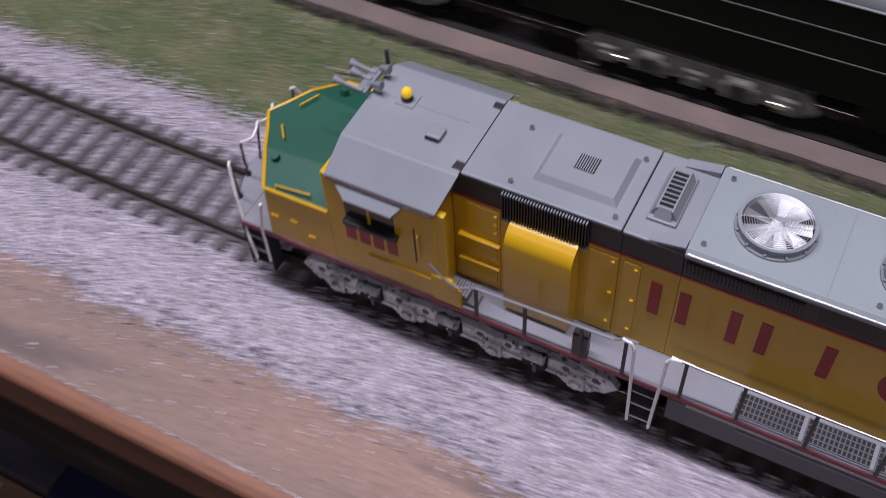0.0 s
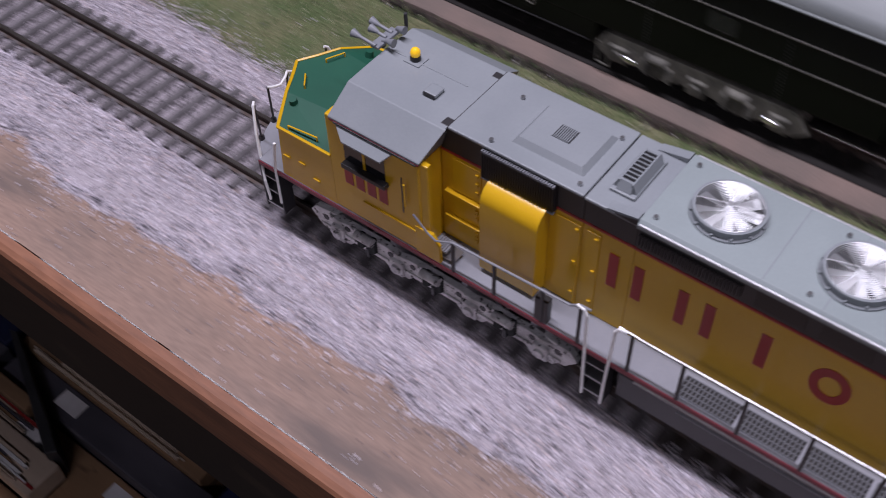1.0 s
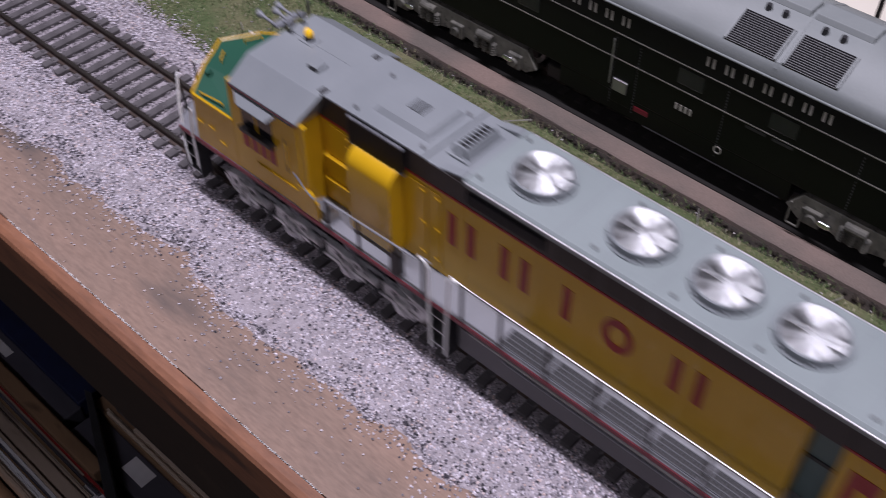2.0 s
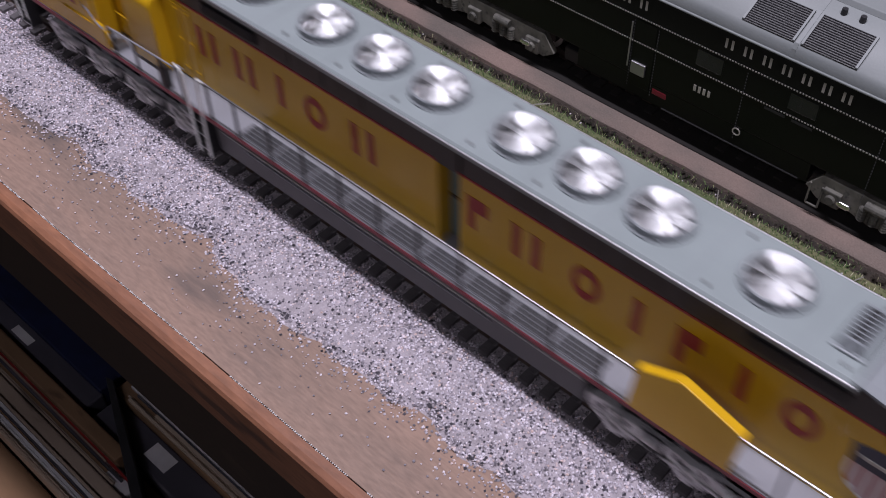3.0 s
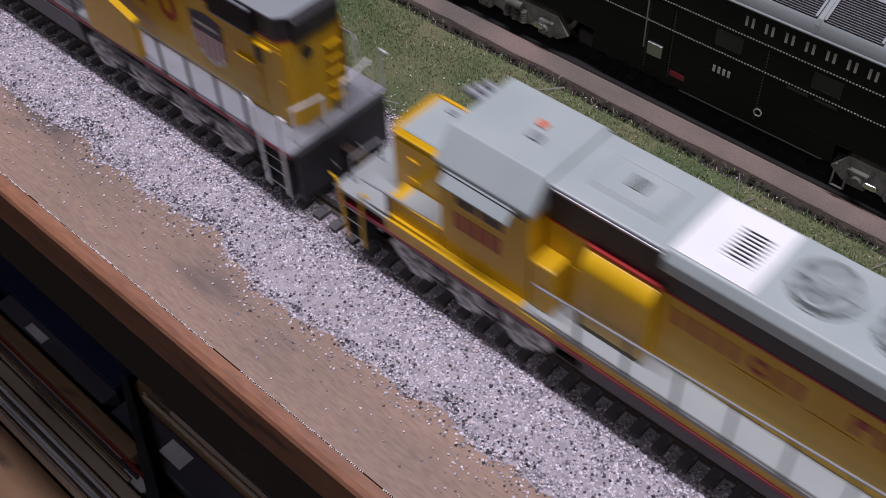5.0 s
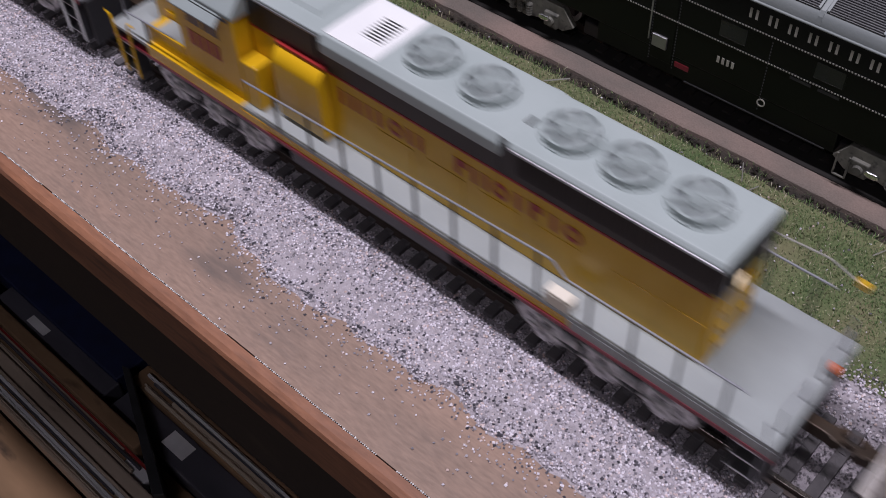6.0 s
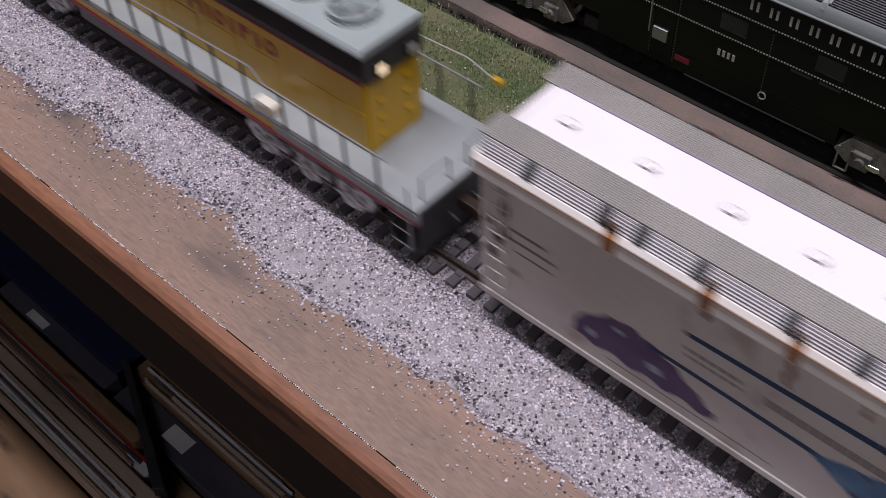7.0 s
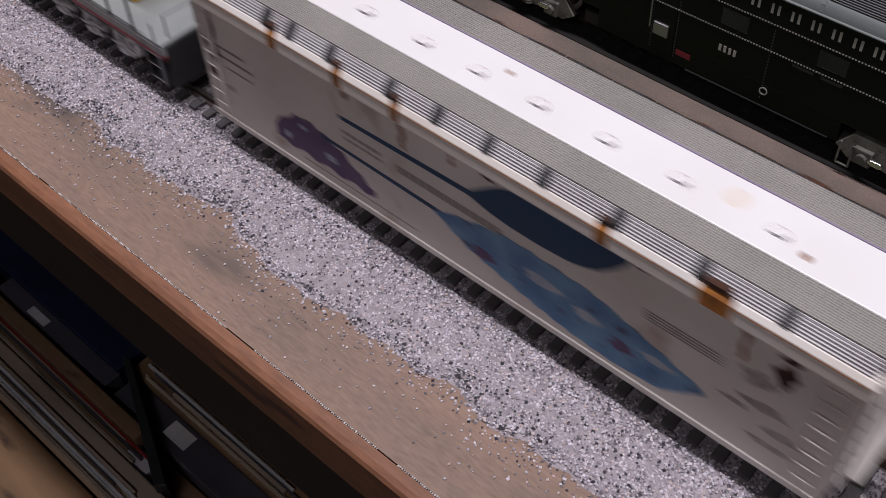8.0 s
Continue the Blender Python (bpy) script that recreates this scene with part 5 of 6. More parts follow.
        for cx, cz, rx, rz in ((1071, 18.6, 3.4, 1.8), (1088, 22.0, 5.0, 1.7), (1100, 20.0, 3.6, 1.5), (1109, 17.4, 3.0, 1.9), (1118, 19.6, 4.0, 1.2)):
            blot = [(cx + rx * (1 + 0.25 * math.sin(5 * a_ + cx)) * math.cos(a_), cz + rz * (1 + 0.2 * math.cos(3 * a_)) * math.sin(a_)) for a_ in np.linspace(0, 6.28, 18)[:-1]]
            part("wave_blot", prism(B(), blot, *y(0.11), axis="y"), PURPLE if rx < 3.5 else FOAM, h)
        knots = np.linspace(1001, 1036.4, 18)
        pu = [(x, np.interp(x, (1001, 1006, 1012, 1017, 1022, 1026, 1030, 1036.4), (19.0, 23.5, 26.4, 25.9, 24.2, 22.3, 19.6, 15.6)) + 0.7 * math.sin(x * 1.9)) for x in knots]
        pd = [(x, 13.8 + 0.7 * math.sin(x * 2.3)) for x in knots]
        part("spray_patch", prism(B(), pu + pd[::-1], *y(0.07), axis="y"), PURPLE, h, "purple sprayed patch")
        for cx, cz, rx, rz in ((1012, 22.8, 1.3, 0.8), (1021.5, 18.0, 2.0, 1.2), (1005.5, 17.0, 1.0, 1.3)):
            blot = [(cx + rx * (1 + 0.3 * math.sin(4 * a_ + cx)) * math.cos(a_), cz + rz * math.sin(a_)) for a_ in np.linspace(0, 6.28, 14)[:-1]]
            part("spray_gap", prism(B(), blot, *y(0.10), axis="y"), FOAM, h)
        rows = [(1027 + 2.2 * k, 1.5, 29.9, 1.0) for k in range(6)] + [(1027.5 + 2.2 * k, 1.4, 28.0, 0.8) for k in range(6)] + [(1045.2 + 2.6 * k, 1.9, 28.2, 2.2) for k in range(12)]
        rows += [(1113, 17.5, 33.2 - 0.85 * k, 0.28) for k in range(4)] + [(982, 10, 33, 0.8), (980, 15, 30, 0.8), (984, 10, 27, 0.5), (1010, 40, 11.6, 0.3)]
        for x0, w_, z, t in rows:
            part("print_bar", bx(x0, x0 + w_, *y(0.06), z, z + t), TEXT, h)
        for x, w_, z in ((1029.6, 1.2, 41.5), (1047.4, 1.2, 37.0), (1072, 2.6, 43.0), (1078, 2.0, 44.6), (1111, 3.2, 43.4), (1127, 3.0, 44.8), (990, 5.0, 43.8), (1143, 2.6, 42.2), (981, 1.6, 30), (1134, 1.0, 36), (1062, 0.8, 41)):
            n_ = 7
            left = [(x - w_ * (0.55 + 0.35 * math.sin(k * 2.1 + x)), z + (46.3 - z) * k / n_) for k in range(n_ + 1)]
            right = [(x + w_ * (0.5 + 0.35 * math.sin(k * 1.7 + x * 2)), z + (46.3 - z) * k / n_) for k in range(n_ + 1)]
            part("rust_streak", prism(B(), left + right[::-1], *y(0.13), axis="y"), RUST if w_ < 1.5 else DARKRUST, h, "brown rust streak running down the side")
        for x, w_ in ((1029.6, 1.3), (1047.4, 1.2), (1102, 1.5), (1127, 3.4), (1008, 1.4)):
            part("rust_patch", prism(B(), [(s * 14.5, 51.35), (s * 17.05, 51.35), (s * 17.9, 50.1), (s * 18.02, 46.5), (s * 17.8, 46.3), (s * 17.7, 50.0), (s * 16.9, 51.1), (s * 14.5, 51.1)], x - w_, x + w_), ORUST, h, "orange rust over a bracket foot")
            part("foot_plate", bx(x - w_ * 0.9, x + w_ * 0.7, *sorted((s * 16.0, s * 17.4)), 51.3, 52.6, bev=0.15), DARKRUST, h)
        for x, z, w_, t_, m_ in ((1138, 33, 3.4, 2.4, SOOT), (1141, 26, 5.0, 1.3, SOOT), (1146, 20.5, 4.2, 1.2, SOOT), (1135, 23, 3.0, 0.8, SOOT), (1144, 15.6, 5.0, 1.0, SOOT), (1143, 38, 2.2, 3.2, DARKRUST),
                               (976.6, 32.5, 1.2, 1.8, DARKRUST), (979.6, 28.0, 1.3, 1.4, DARKRUST), (977.4, 23.4, 1.5, 1.6, DARKRUST), (984, 20.4, 2.0, 1.0, SOOT), (1090, 41.6, 4.0, 1.2, SOOT)):
            edge_ = [(x + w_ * (1 + 0.28 * math.sin(3 * a_ + x) + 0.14 * math.sin(7 * a_)) * math.cos(a_), z + t_ * (1 + 0.25 * math.cos(4 * a_ + z)) * math.sin(a_)) for a_ in np.linspace(0, 6.28, 26)[:-1]]
            part("soot_stain", prism(B(), edge_, *y(0.05), axis="y"), m_, h, "smoky stain on the white side")
        for x in (977.4, 1150):
            lad = part("ladder", rod(B(), (x, s * 17.1, 12), (x, s * 17.1, 47), 0.3), DIRTY, h, "white side ladder")
            part("ladder_rail", rod(B(), (x + 4.6, s * 17.1, 12), (x + 4.6, s * 17.1, 47), 0.3), DIRTY, lad)
            for k in range(8):
                part("rung", rod(B(), (x, s * 17.1, 14 + k * 4.2), (x + 4.6, s * 17.1, 14 + k * 4.2), 0.25), DIRTY, lad)
    part("roof", prism(B(), [(-16.8, 47.0), (-16.8, 51.15), (-14.5, 53.9), (-12.8, 54.05), (12.8, 54.05), (14.5, 53.9), (16.8, 51.15), (16.8, 47.0)], X0, X1, bev=0.2), STAINED, h, "stained off-white roof slopes")
    part("hatch_strip", bx(X0 + 3, X1 - 3, -6.8, 6.8, 53.6, 54.6, bev=0.25), HATCHWHITE, h, "bright white hatch cover strip")
    part("strip_edge", bx(X0 + 3, X1 - 3, 6.8, 7.05, 53.8, 54.8), material("mauve_edge", (0.34, 0.28, 0.40), None, 0.6), h)
    for x in (985, 1004.5, 1023.4, 1041.0, 1056.8, 1073.4, 1090.4, 1107.6, 1128.8):
        lt = part("hatch_latch", bx(x - 1.3, x + 1.3, -2.4, -2.0, 54.6, 54.95, bev=0.08), LATCH, h, "small grey hatch latch")
        part("latch_lever", rod(B(), (x + 1.5, -2.2, 54.9), (x + 2.4, -1.0, 54.8), 0.16), LATCH, lt)
        arc = [(x + 0.4 + 2.3 * math.cos(q), -1.7 + 2.3 * math.sin(q), 54.66) for q in np.linspace(-0.6, 3.5, 12)]
        part("latch_rim", tube(B(), arc, 0.11, 6), PINKRIM, lt, "faint pinkish rim of the hatch")
    for x, y_, r in ((1062.6, 2.8, 0.8), (1135.6, -3.2, 1.0), (1118.6, 1.6, 3.0)):
        part("rust_spot", rod(B(), (x, y_, 54.5), (x, y_, 54.66), r, r * 0.9, 14), RUST if r < 2 else CREAMW, h)
    for x, d in ((X0, -1), (X1, 1)):
        e = part("end_wall", bx(*sorted((x, x + d * 0.7)), -15.2, 15.2, 12, 47, bev=0.15), DIRTY, h, "dirty white corrugated end wall")
        for k in range(8):
            part("end_rib", rod(B(), (x + d * 0.7, -14.8, 15 + k * 4), (x + d * 0.7, 14.8, 15 + k * 4), 0.55, sides=8), DIRTY, e)
        for y_ in (-12, 8):
            part("end_ladder", bx(*sorted((x + d * 1.4, x + d * 1.8)), y_, y_ + 0.6, 12, 48), DIRTY, e)
        part("brake_wheel", tube(B(), [(x + d * 2.4, 4 + 3 * math.cos(a * math.pi / 8), 38 + 3 * math.sin(a * math.pi / 8)) for a in range(17)], 0.3), UNDER, e)
        part("end_platform", bx(*sorted((x, x + d * 4)), -10, 10, 12.4, 12.9), DIRTY, h)
        coupler(h, x + d * 0.5, d)
    for xc in (992, 1139):
        truck(h, xc, (xc - 10, xc + 10), BLACK, half=11.5, r=5.0, label="black freight truck side frame")
    return h


# ---- the standing passenger diesel on the second track ----
def rounded_unit(x0, x1, place, detail):
    """A dark streamlined unit with a grey roof; local x runs along it, y = 0 is its near side."""
    n = tagged(new("passenger_diesel"), "dark green-black streamlined model diesel unit with grey roof", "locomotive", "standing units on the second track")
    n.matrix_basis = place
    part("body", prism(B(), [(0, 12.0), (0, 40.2), (37, 40.2), (37, 12.0)], x0, x1, bev=0.4), DARK_BODY, n)
    mid = (x0 + x1) / 2
    part("lower_skirt", prism(B(), [(0.15, 5.6), (0.05, 12.1), (36.9, 12.1), (36.8, 5.6)], mid - 34, mid + 43), DARK_BODY, n)
    half_roof = [(-0.15, 39.6), (-0.15, 40.6), (0.3, 42.6), (1.2, 44.0), (10.5, 48.7), (14.5, 50.2), (18.5, 50.7)]
    roof = half_roof + [(37 - y, z) for y, z in half_roof[-2::-1]]
    part("roof", prism(B(), roof, x0, x1), DARK_ROOF, n, "weathered grey curved roof", smooth=True)
    part("drip_rail", rod(B(), (x0, -0.25, 40.0), (x1, -0.25, 40.0), 0.35), DARK_ROOF, n)
    for z in (23.8, 31.9):
        bt = part("batten", bx(x0, x1, -0.22, 0.0, z - 0.18, z + 0.18), DARK_BODY, n)
        b = B()
        x = x0
        while x < x1:
            box(b, x, x + 0.42, -0.36, -0.2, z - 0.17, z + 0.17)
            x += 0.86
        part("batten_rivets", b, TRIM, bt, "row of pale rivets")
    if detail:
        for x in (-34.6, -26.6, 1.2, 39.6, 78):
            b = B()
            z = 8.0
            while z < 31:
                box(b, x, x + 0.28, -0.14, 0, z, z + 0.4)
                z += 1.0
            part("rivet_seam", b, TANKGREY, n)
        for x in (-5.4, 0.2, 5.8, 11.4, 17.0, 22.6, 28.0):
            bars(n, [(x - 1.3, x - 0.6), (x + 0.5, x + 1.2)], -0.02, 34.7, 37.6, TRIM)
        for k in range(4):
            bars(n, [(-50.5 + k * 5.6, -49.8 + k * 5.6), (-48.7 + k * 5.6, -48.0 + k * 5.6)], -0.02, 34.7, 37.6, TRIM)
        bars(n, [(-13.2 + k * 1.5, -12.4 + k * 1.5) for k in range(4)], -0.02, 17.0, 19.0, TRIM)
        d = part("side_door", bx(-34.2, -27.0, -0.16, 0, 9, 31, bev=0.1), DARK_BODY, n)
        part("step_panel", bx(-33.6, -28.8, -0.9, -0.1, 13.4, 17.4, bev=0.2), STEEL, d, "pale metal door step")
        part("door_rail", rod(B(), (-34.8, -0.7, 15), (-34.8, -0.7, 30), 0.25), STEEL, d)
        for x in (-70, -14, 14, 56):
            g = part("side_window", bx(x, x + 8, -0.12, 0, 25.6, 30.6, bev=0.08), GLASS, n)
            part("window_gasket", bx(x - 0.3, x + 8.3, -0.06, 0, 25.2, 31.0), DARK_BODY, g)
        for x in (8.0, 16.0):
            part("louvre", bx(x, x + 6, -0.18, 0, 22.2, 23.0), UNDER, n)
        # roof grilles and outlets
        for x0_, x1_ in ((-4.2, 10.6), (12.4, 27.6)):
            frame_ = B()
            ys, zs = (1.0, 9.8), (44.1, 48.55)
            slope = (zs[1] - zs[0]) / (ys[1] - ys[0])
            for a in (x0_, x1_ - 0.6):
                prism(frame_, [(ys[0], zs[0]), (ys[1], zs[1]), (ys[1], zs[1] + 0.5), (ys[0], zs[0] + 0.5)], a, a + 0.6)
            g = part("roof_grille", frame_, DARK_ROOF, n, "wide slatted roof grille")
            part("grille_back", prism(B(), [(ys[0], zs[0] - 0.2), (ys[1], zs[1] - 0.2), (ys[1], zs[1] + 0.1), (ys[0], zs[0] + 0.1)], x0_, x1_), BLACK, g)
            b = B()
            for k in range(15):
                y = ys[0] + (k + 0.3) * (ys[1] - ys[0]) / 15
                z = zs[0] + (y - ys[0]) * slope
                box(b, x0_, x1_, y, y + 0.2, z + 0.1, z + 0.45)
            part("grille_slats", b, TANKGREY, g)
        for x in (0.8, 5.6, 16.6, 21.6):
            part("exhaust", rod(B(), (x, 12.4, 49.2), (x, 12.4, 50.8), 0.9, 0.75, 12), UNDER, n)
        for x0_, x1_ in ((-6, 10.8), (12.2, 28)):
            part("roof_cover", prism(B(), [(14.8, 50.2), (22.2, 50.2), (21.4, 51.7), (15.6, 51.7)], x0_, x1_, bev=0.2), DARK_ROOF, n)
        part("roof_band", prism(B(), [(p[0] * 1.004 - 0.07, p[1] + 0.14) for p in roof], 10.9, 12.0), DARK_ROOF, n)
        part("filler_cap", hoop_mesh(0.0, 2.0, 10.6, 1.25), TRIM, n, "small round filler cap ring")
        part("red_box", bx(-26, -21, 0.0, 2, 8.9, 11.0, bev=0.3), SILLRED, n, "dark red box under the floor")
        for x in (-60, -20, 20, 60):
            part("under_box", bx(x, x + 24, 3.5, 33.5, 2.4, 7.2, bev=0.5), BLACK, n)
        part("skirt_edge", bx(-22, 22, 0.0, 0.4, 5.3, 5.7), UNDER, n)
    for c in ((x0 + x1) / 2 - 75, (x0 + x1) / 2 + 75):
        t = new("truck")
        t.parent = n
        for y in (1.2, 35.8):
            o = [(c - 32, 5.0), (c - 28, 2.2), (c - 20, 3.4), (c - 13, 1.8), (c - 4, 3.6), (c + 4, 3.6), (c + 13, 1.8), (c + 20, 3.4), (c + 28, 2.2), (c + 32, 5.0), (c + 28, 10.6), (c - 28, 10.6)]
            part("side_frame", prism(B(), o, y - 1, y + 1, "y", bev=0.2), DARK_TRUCK, t, "dusty grey truck side frame")
            s = -1 if y < 18 else 1
            for a in (-24, 0, 24):
                b = B()
                box(b, c + a - 2.6, c + a + 2.6, *sorted((y, y + s * 2.2)), 2.6, 7.6, bev=0.4)
                rod(b, (c + a, y + s * 2, 5), (c + a, y + s * 3.0, 5), 1.6, 1.3)
                part("journal_box", b, DARK_TRUCK, t)
            for a in (-20, 22):
                part("journal_lid", prism(B(), [(c + a - 2.2, 5.6), (c + a - 1.2, 4.9), (c + a + 1.2, 4.9), (c + a + 2.2, 5.6), (c + a + 1.6, 6.6), (c + a - 1.6, 6.6)], *sorted((y + s * 2.0, y + s * 3.2)), axis="y", bev=0.3), CHROME, t, "bright metal journal lid")
            for a in (-12, 12):
                for d in (-3.2, 0, 3.2):
                    part("spring", coil(c + a + d, y + s * 1.4, 3.0, 7.4, 1.3), DARK_TRUCK, t)
                part("brake_cylinder", rod(B(), (c + a - 3, y + s * 1.9, 8.6), (c + a + 3, y + s * 1.9, 8.6), 1.3), DARK_TRUCK, t)
            part("step_loop", tube(B(), [(c - 30, y + s * 2.6, 8), (c - 30, y + s * 2.6, 0.8), (c - 26.6, y + s * 2.6, 0.8), (c - 26.6, y + s * 2.6, 8)], 0.3), DARK_TRUCK, t)
        for a in (-24, 0, 24):
            for y in (9.5, 27.5):
                part("wheel", rod(B(), (c + a, y - 1.2, 5.2), (c + a, y + 1.2, 5.2), 5.2, sides=28), STEEL, t)
        part("bolster", bx(c - 28, c + 28, 6, 31, 4.5, 7.2), BLACK, t)
    for x, d in ((x0, -1), (x1, 1)):
        part("diaphragm", bx(*sorted((x - d * 0.2, x + d * 2.4)), 9.5, 27.5, 9, 44, bev=0.6), BLACK, n, "black ribbed gangway bellows")
    return n


def hoop_mesh(y, xc, zc, r):
    b = B()
    k = 24
    loops = [[b.verts.new((xc + q * math.cos(2 * math.pi * i / k), yy, zc + q * math.sin(2 * math.pi * i / k))) for i in range(k)] for q, yy in ((r, y), (r, y - 0.15), (r * 0.72, y - 0.15), (r * 0.72, y))]
    for q in range(4):
        a, c = loops[q], loops[(q + 1) % 4]
        for i in range(k):
            b.faces.new((a[i], a[(i + 1) % k], c[(i + 1) % k], c[i]))
    bmesh.ops.recalc_face_normals(b, faces=b.faces[:])
    return b


# ---- behind the standing train ----
def station_side():
    tagged(part("platform", bx(120, 1200, 134, 330, -6, 1.0, bev=0.6), CREAM), "cream-coloured station platform behind the standing train", "platform", kind="structure")
    def figure(x, y, turn, mat, label):
        """One plain upright shape: feet, coat, shoulders and head in a single lathe."""
        b = B()
        rings = [(0, 1.5, 1.0), (0.6, 1.6, 1.1), (8, 2.0, 1.3), (12, 2.6, 1.6), (16, 3.2, 1.8), (17.6, 2.4, 1.5), (18.6, 0.9, 0.9), (19.2, 1.3, 1.3), (20.6, 1.6, 1.6), (21.8, 1.2, 1.2), (22.2, 0.3, 0.3)]
        k = 14
        loops = [[b.verts.new((rx * math.cos(2 * math.pi * i / k), ry * math.sin(2 * math.pi * i / k), z)) for i in range(k)] for z, rx, ry in rings]
        for lo, hi in zip(loops, loops[1:]):
            for i in range(k):
                b.faces.new((lo[i], lo[(i + 1) % k], hi[(i + 1) % k], hi[i]))
        b.faces.new(loops[0][::-1])
        b.faces.new(loops[-1])
        f = tagged(part("figurine", b, mat, None, smooth=True), label, "figurine", "figurines on the platform")
        f.matrix_basis = pose(x * MM, y * MM, 1.0 * MM, 0, 0, turn)
    brown = material("brown_figure_paint", (0.06, 0.03, 0.012), (0.09, 0.045, 0.02), 0.7)
    dark = material("black_figure_paint", (0.015, 0.015, 0.017), None, 0.7)
    figure(315.5, 146, 20, brown, "small plain brown painted figurine standing on the platform")
    figure(303.5, 150, -30, dark, "small plain black painted figurine standing on the platform")
    p = tagged(new("platform_post"), "thin dark post standing on the cream platform", "post")
    part("shaft", rod(B(), (324.0, 146, 1.0), (324.0, 146, 66), 0.8), BLACK, p)
    part("foot", rod(B(), (324.0, 146, 1.0), (324.0, 146, 2.4), 1.8, 1.4), BLACK, p)


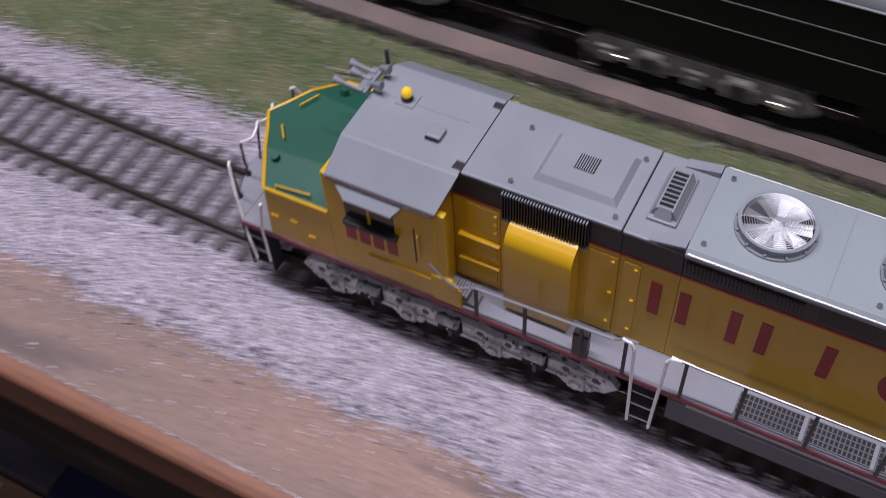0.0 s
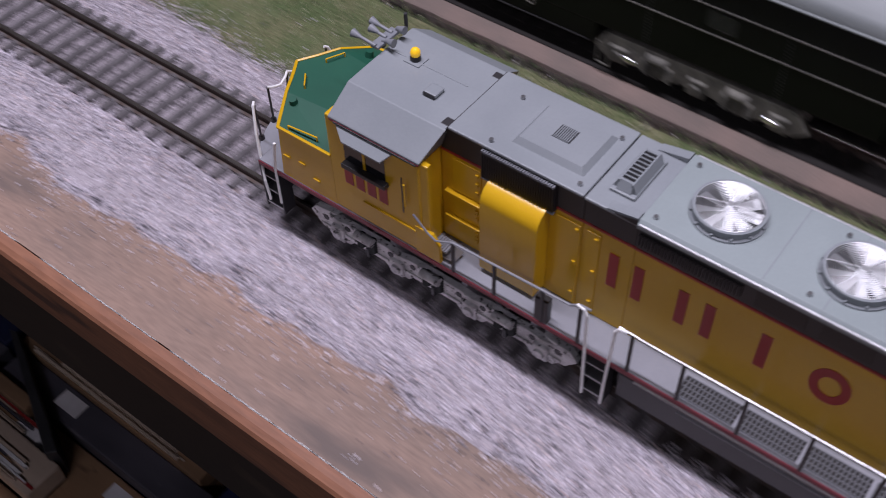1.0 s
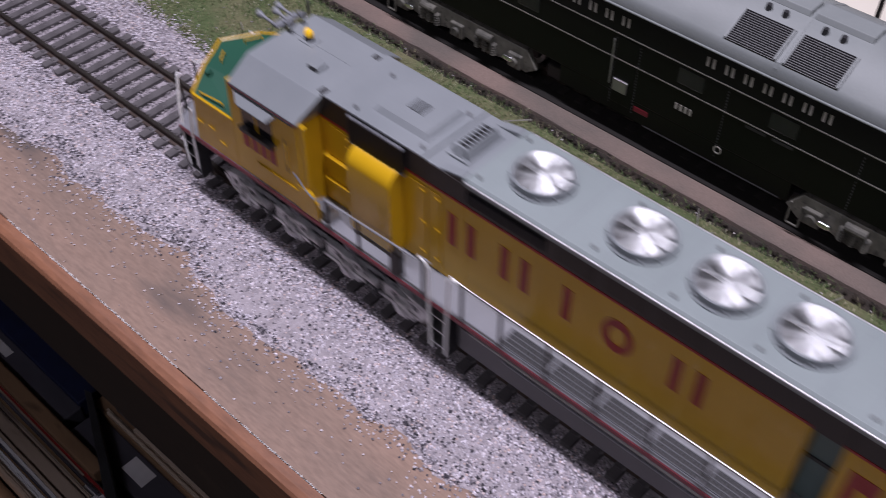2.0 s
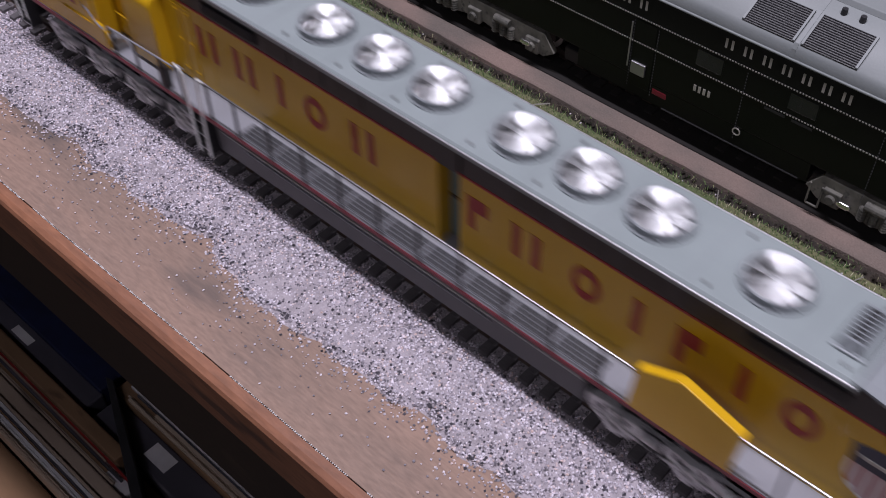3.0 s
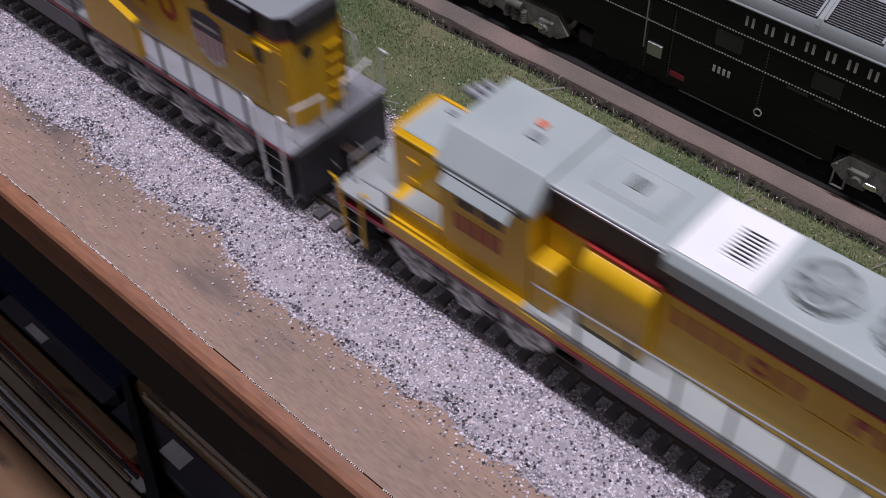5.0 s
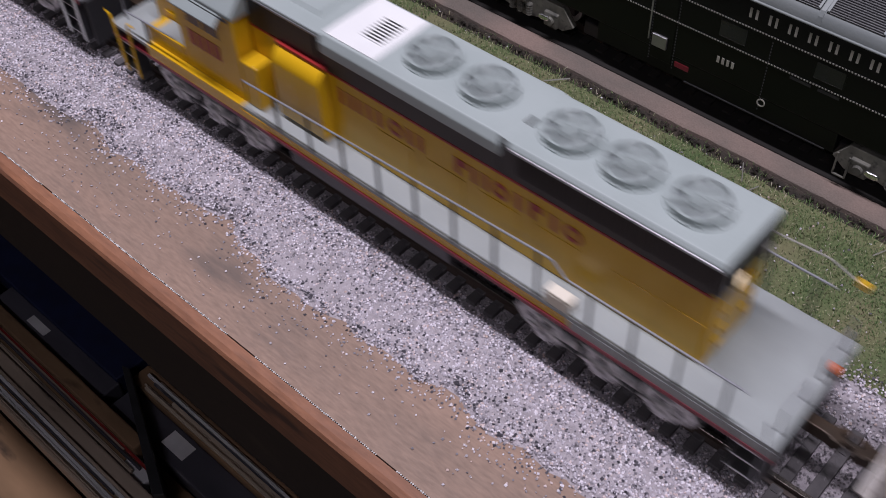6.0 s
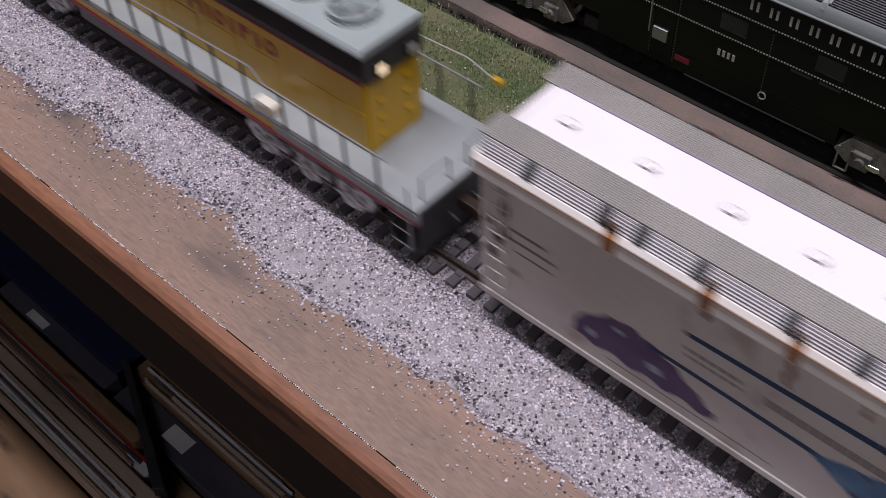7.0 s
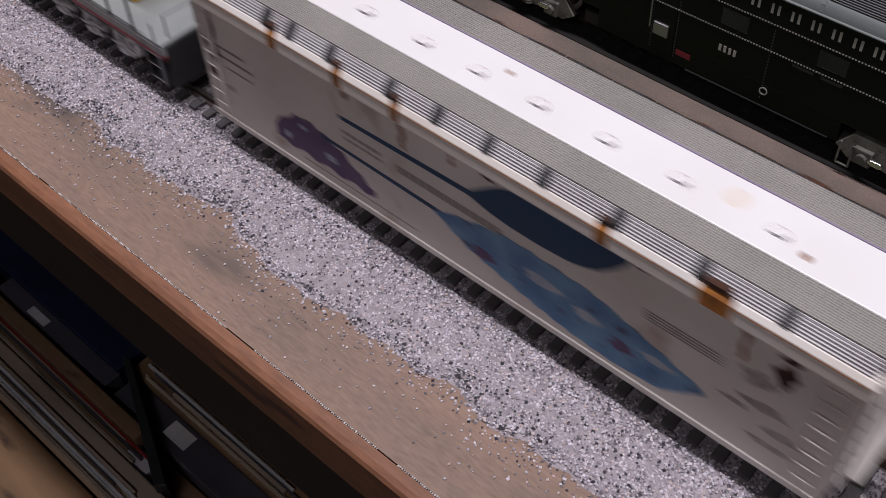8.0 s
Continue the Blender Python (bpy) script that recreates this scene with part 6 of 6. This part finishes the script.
# ---- the lower shelf with stored boxes, seen past the board's edge ----
def lower_shelf():
    tagged(part("shelf", bx(-900, 900, -160, 420, -540, -520, bev=1), FASCIA), "dark wooden shelf under the layout", "shelf", kind="structure")
    tagged(part("back_panel", bx(-900, 900, 200, 215, -520, -24.5), FASCIA), "dark board closing the space under the layout", "panel", kind="structure")
    tan = material("brown_cardboard", (0.34, 0.20, 0.11), (0.20, 0.12, 0.065), 0.85, big=24, fine=400, spots=0.4, spot=(0.09, 0.055, 0.035), along=0.3)
    pale = material("worn_pale_cardboard", (0.60, 0.48, 0.38), (0.36, 0.28, 0.22), 0.85, big=20, fine=300, spots=0.4, spot=(0.16, 0.12, 0.10), along=0.25)
    navy = material("navy_card", (0.012, 0.018, 0.07), (0.01, 0.014, 0.05), 0.6)
    grey = material("dark_grey_card", (0.10, 0.095, 0.12), (0.05, 0.048, 0.06), 0.5, big=22, spots=0.2, spot=(0.22, 0.20, 0.22), along=0.4)
    label = material("white_paper_label", (0.80, 0.78, 0.80), (0.62, 0.60, 0.62), 0.7, big=40)
    red = material("red_card_edge", (0.30, 0.02, 0.02), None, 0.6)

    def carton(text, x0, x1, y0, y1, z1, mat, marks=(), edge=None, h=70, turn=0.0):
        c = tagged(new("storage_box"), text, "box", "boxes on the lower shelf")
        part("tray", bx(x0, x1, y0, y1, -520, z1 - 16, bev=1.2), mat, c)
        part("lid", bx(x0 - 1, x1 + 1, y0 - 1, y1 + 1, z1 - 18, z1, bev=1.6), mat, c)
        part("lid_seam", bx(x0 - 0.6, x1 + 0.6, y0 - 1.2, y1 + 1.2, z1 - 19.2, z1 - 18), BLACK, c)
        for a, b_, y_, w in marks:
            part("paper_label", bx(a, b_, y_, y_ + w, z1, z1 + 0.4), label, c, "pale paper label")
        if edge:
            part("coloured_edge", bx(x0 - 1, x1 + 1, edge, edge + 2.2, z1, z1 + 0.5), red, c)
        return c
    carton("navy blue long storage box on the shelf", -330, -106, 27, 74, -452, navy, edge=72)
    carton("dark grey storage box with pale worn patches", -100, 210, 52, 96, -448, grey, marks=((-176 + 100, -52, 60, 9), (-30, 0, 62, 8), (60, 84, 66, 12)))
    carton("dark grey narrow box with a white label", -250, -104, 8.5, 26, -455, grey, marks=((-210, -186, 14, 7),))
    carton("brown cardboard box standing beside a divider", -96, 96, 34, 50, -450, tan)
    carton("dark narrow box with a square white label", -92, 110, 9, 32, -456, grey, marks=((-38, -14, 16, 13),))
    carton("brown wooden slat box lying along the shelf", -420, -44, -2, 7, -448, tan)
    carton("worn printed magazine box with pale edges", -420, -20, -15, -3.5, -455, label, edge=-5.8)
    carton("pale worn cardboard box with a red edge", -420, 10, -44, -17, -450, pale, edge=-40)
    carton("brown cardboard box at the shelf front", -420, 40, -110, -47, -470, tan)
    carton("dark blue box further along the shelf", 116, 330, 6, 50, -452, navy, marks=((124, 190, 44, 5),))
    carton("brown box beyond the divider on the shelf", -40, 300, -40, 6, -470, tan, marks=((40, 70, -10, 12),))
    rng = random.Random(4)
    for text, x0, x1, y0, z0, count in (("pile of worn pale printed magazines", -415, 4, -44, -449.5, 9), ("pile of thin printed sheets with white edges", -410, -24, -15, -454.5, 5), ("row of dull card sleeves in a box", -90, 92, 34.5, -449.5, 6)):
        pile = tagged(new("magazine_pile"), text, "magazines", "paper on the lower shelf")
        y = y0
        for k in range(count):
            w = rng.uniform(1.2, 2.9)
            part("magazine", bx(x0 + rng.uniform(0, 40), x1 - rng.uniform(0, 30), y, y + w - 0.3, z0, z0 + rng.uniform(0.8, 3.4), bev=0.15), rng.choice((pale, tan, label, pale, grey)), pile)
            y += w
    d = tagged(part("divider", prism(B(), [(-104, 34), (-97, 36), (8, -12), (2, -18)], -520, -440, "z", bev=0.6), UNDER), "thin dark divider standing between the boxes", "divider")
    return d


def motions():
    for thing in (big, small, car):
        walk(thing, [(t, pose(s, 0, 0)) for t, s in ROLL])
    times = [k / 15 for k in range(121)]
    rolled = np.interp(times, [t for t, _ in ROLL], [s for _, s in ROLL])
    for axle, x, y, r in WHEELS:
        walk(axle, [(t, pose(x * MM, y * MM, r * MM, 0, math.degrees(s / (r * MM)), 0)) for t, s in zip(times, rolled)])


room()
layout()
near = track(0, -700, 1300, "near model railway track with dark ties")
far_ = track(100.5, -700, 1300, "second model railway track under the standing train")
ballast()
grass()
big = big_diesel()
small = small_diesel()
car = freight_car()
SPOT = pose(0.312, 0.082, 0, 0, 0, 0)
rounded_unit(-143, 106, SPOT, True)
rounded_unit(112, 361, SPOT, False)
station_side()
lower_shelf()
ties(near, 0, 20, 620)
ties(far_, 100.5, 150, 560, 0, plain=SHADED_TIE)
motions()
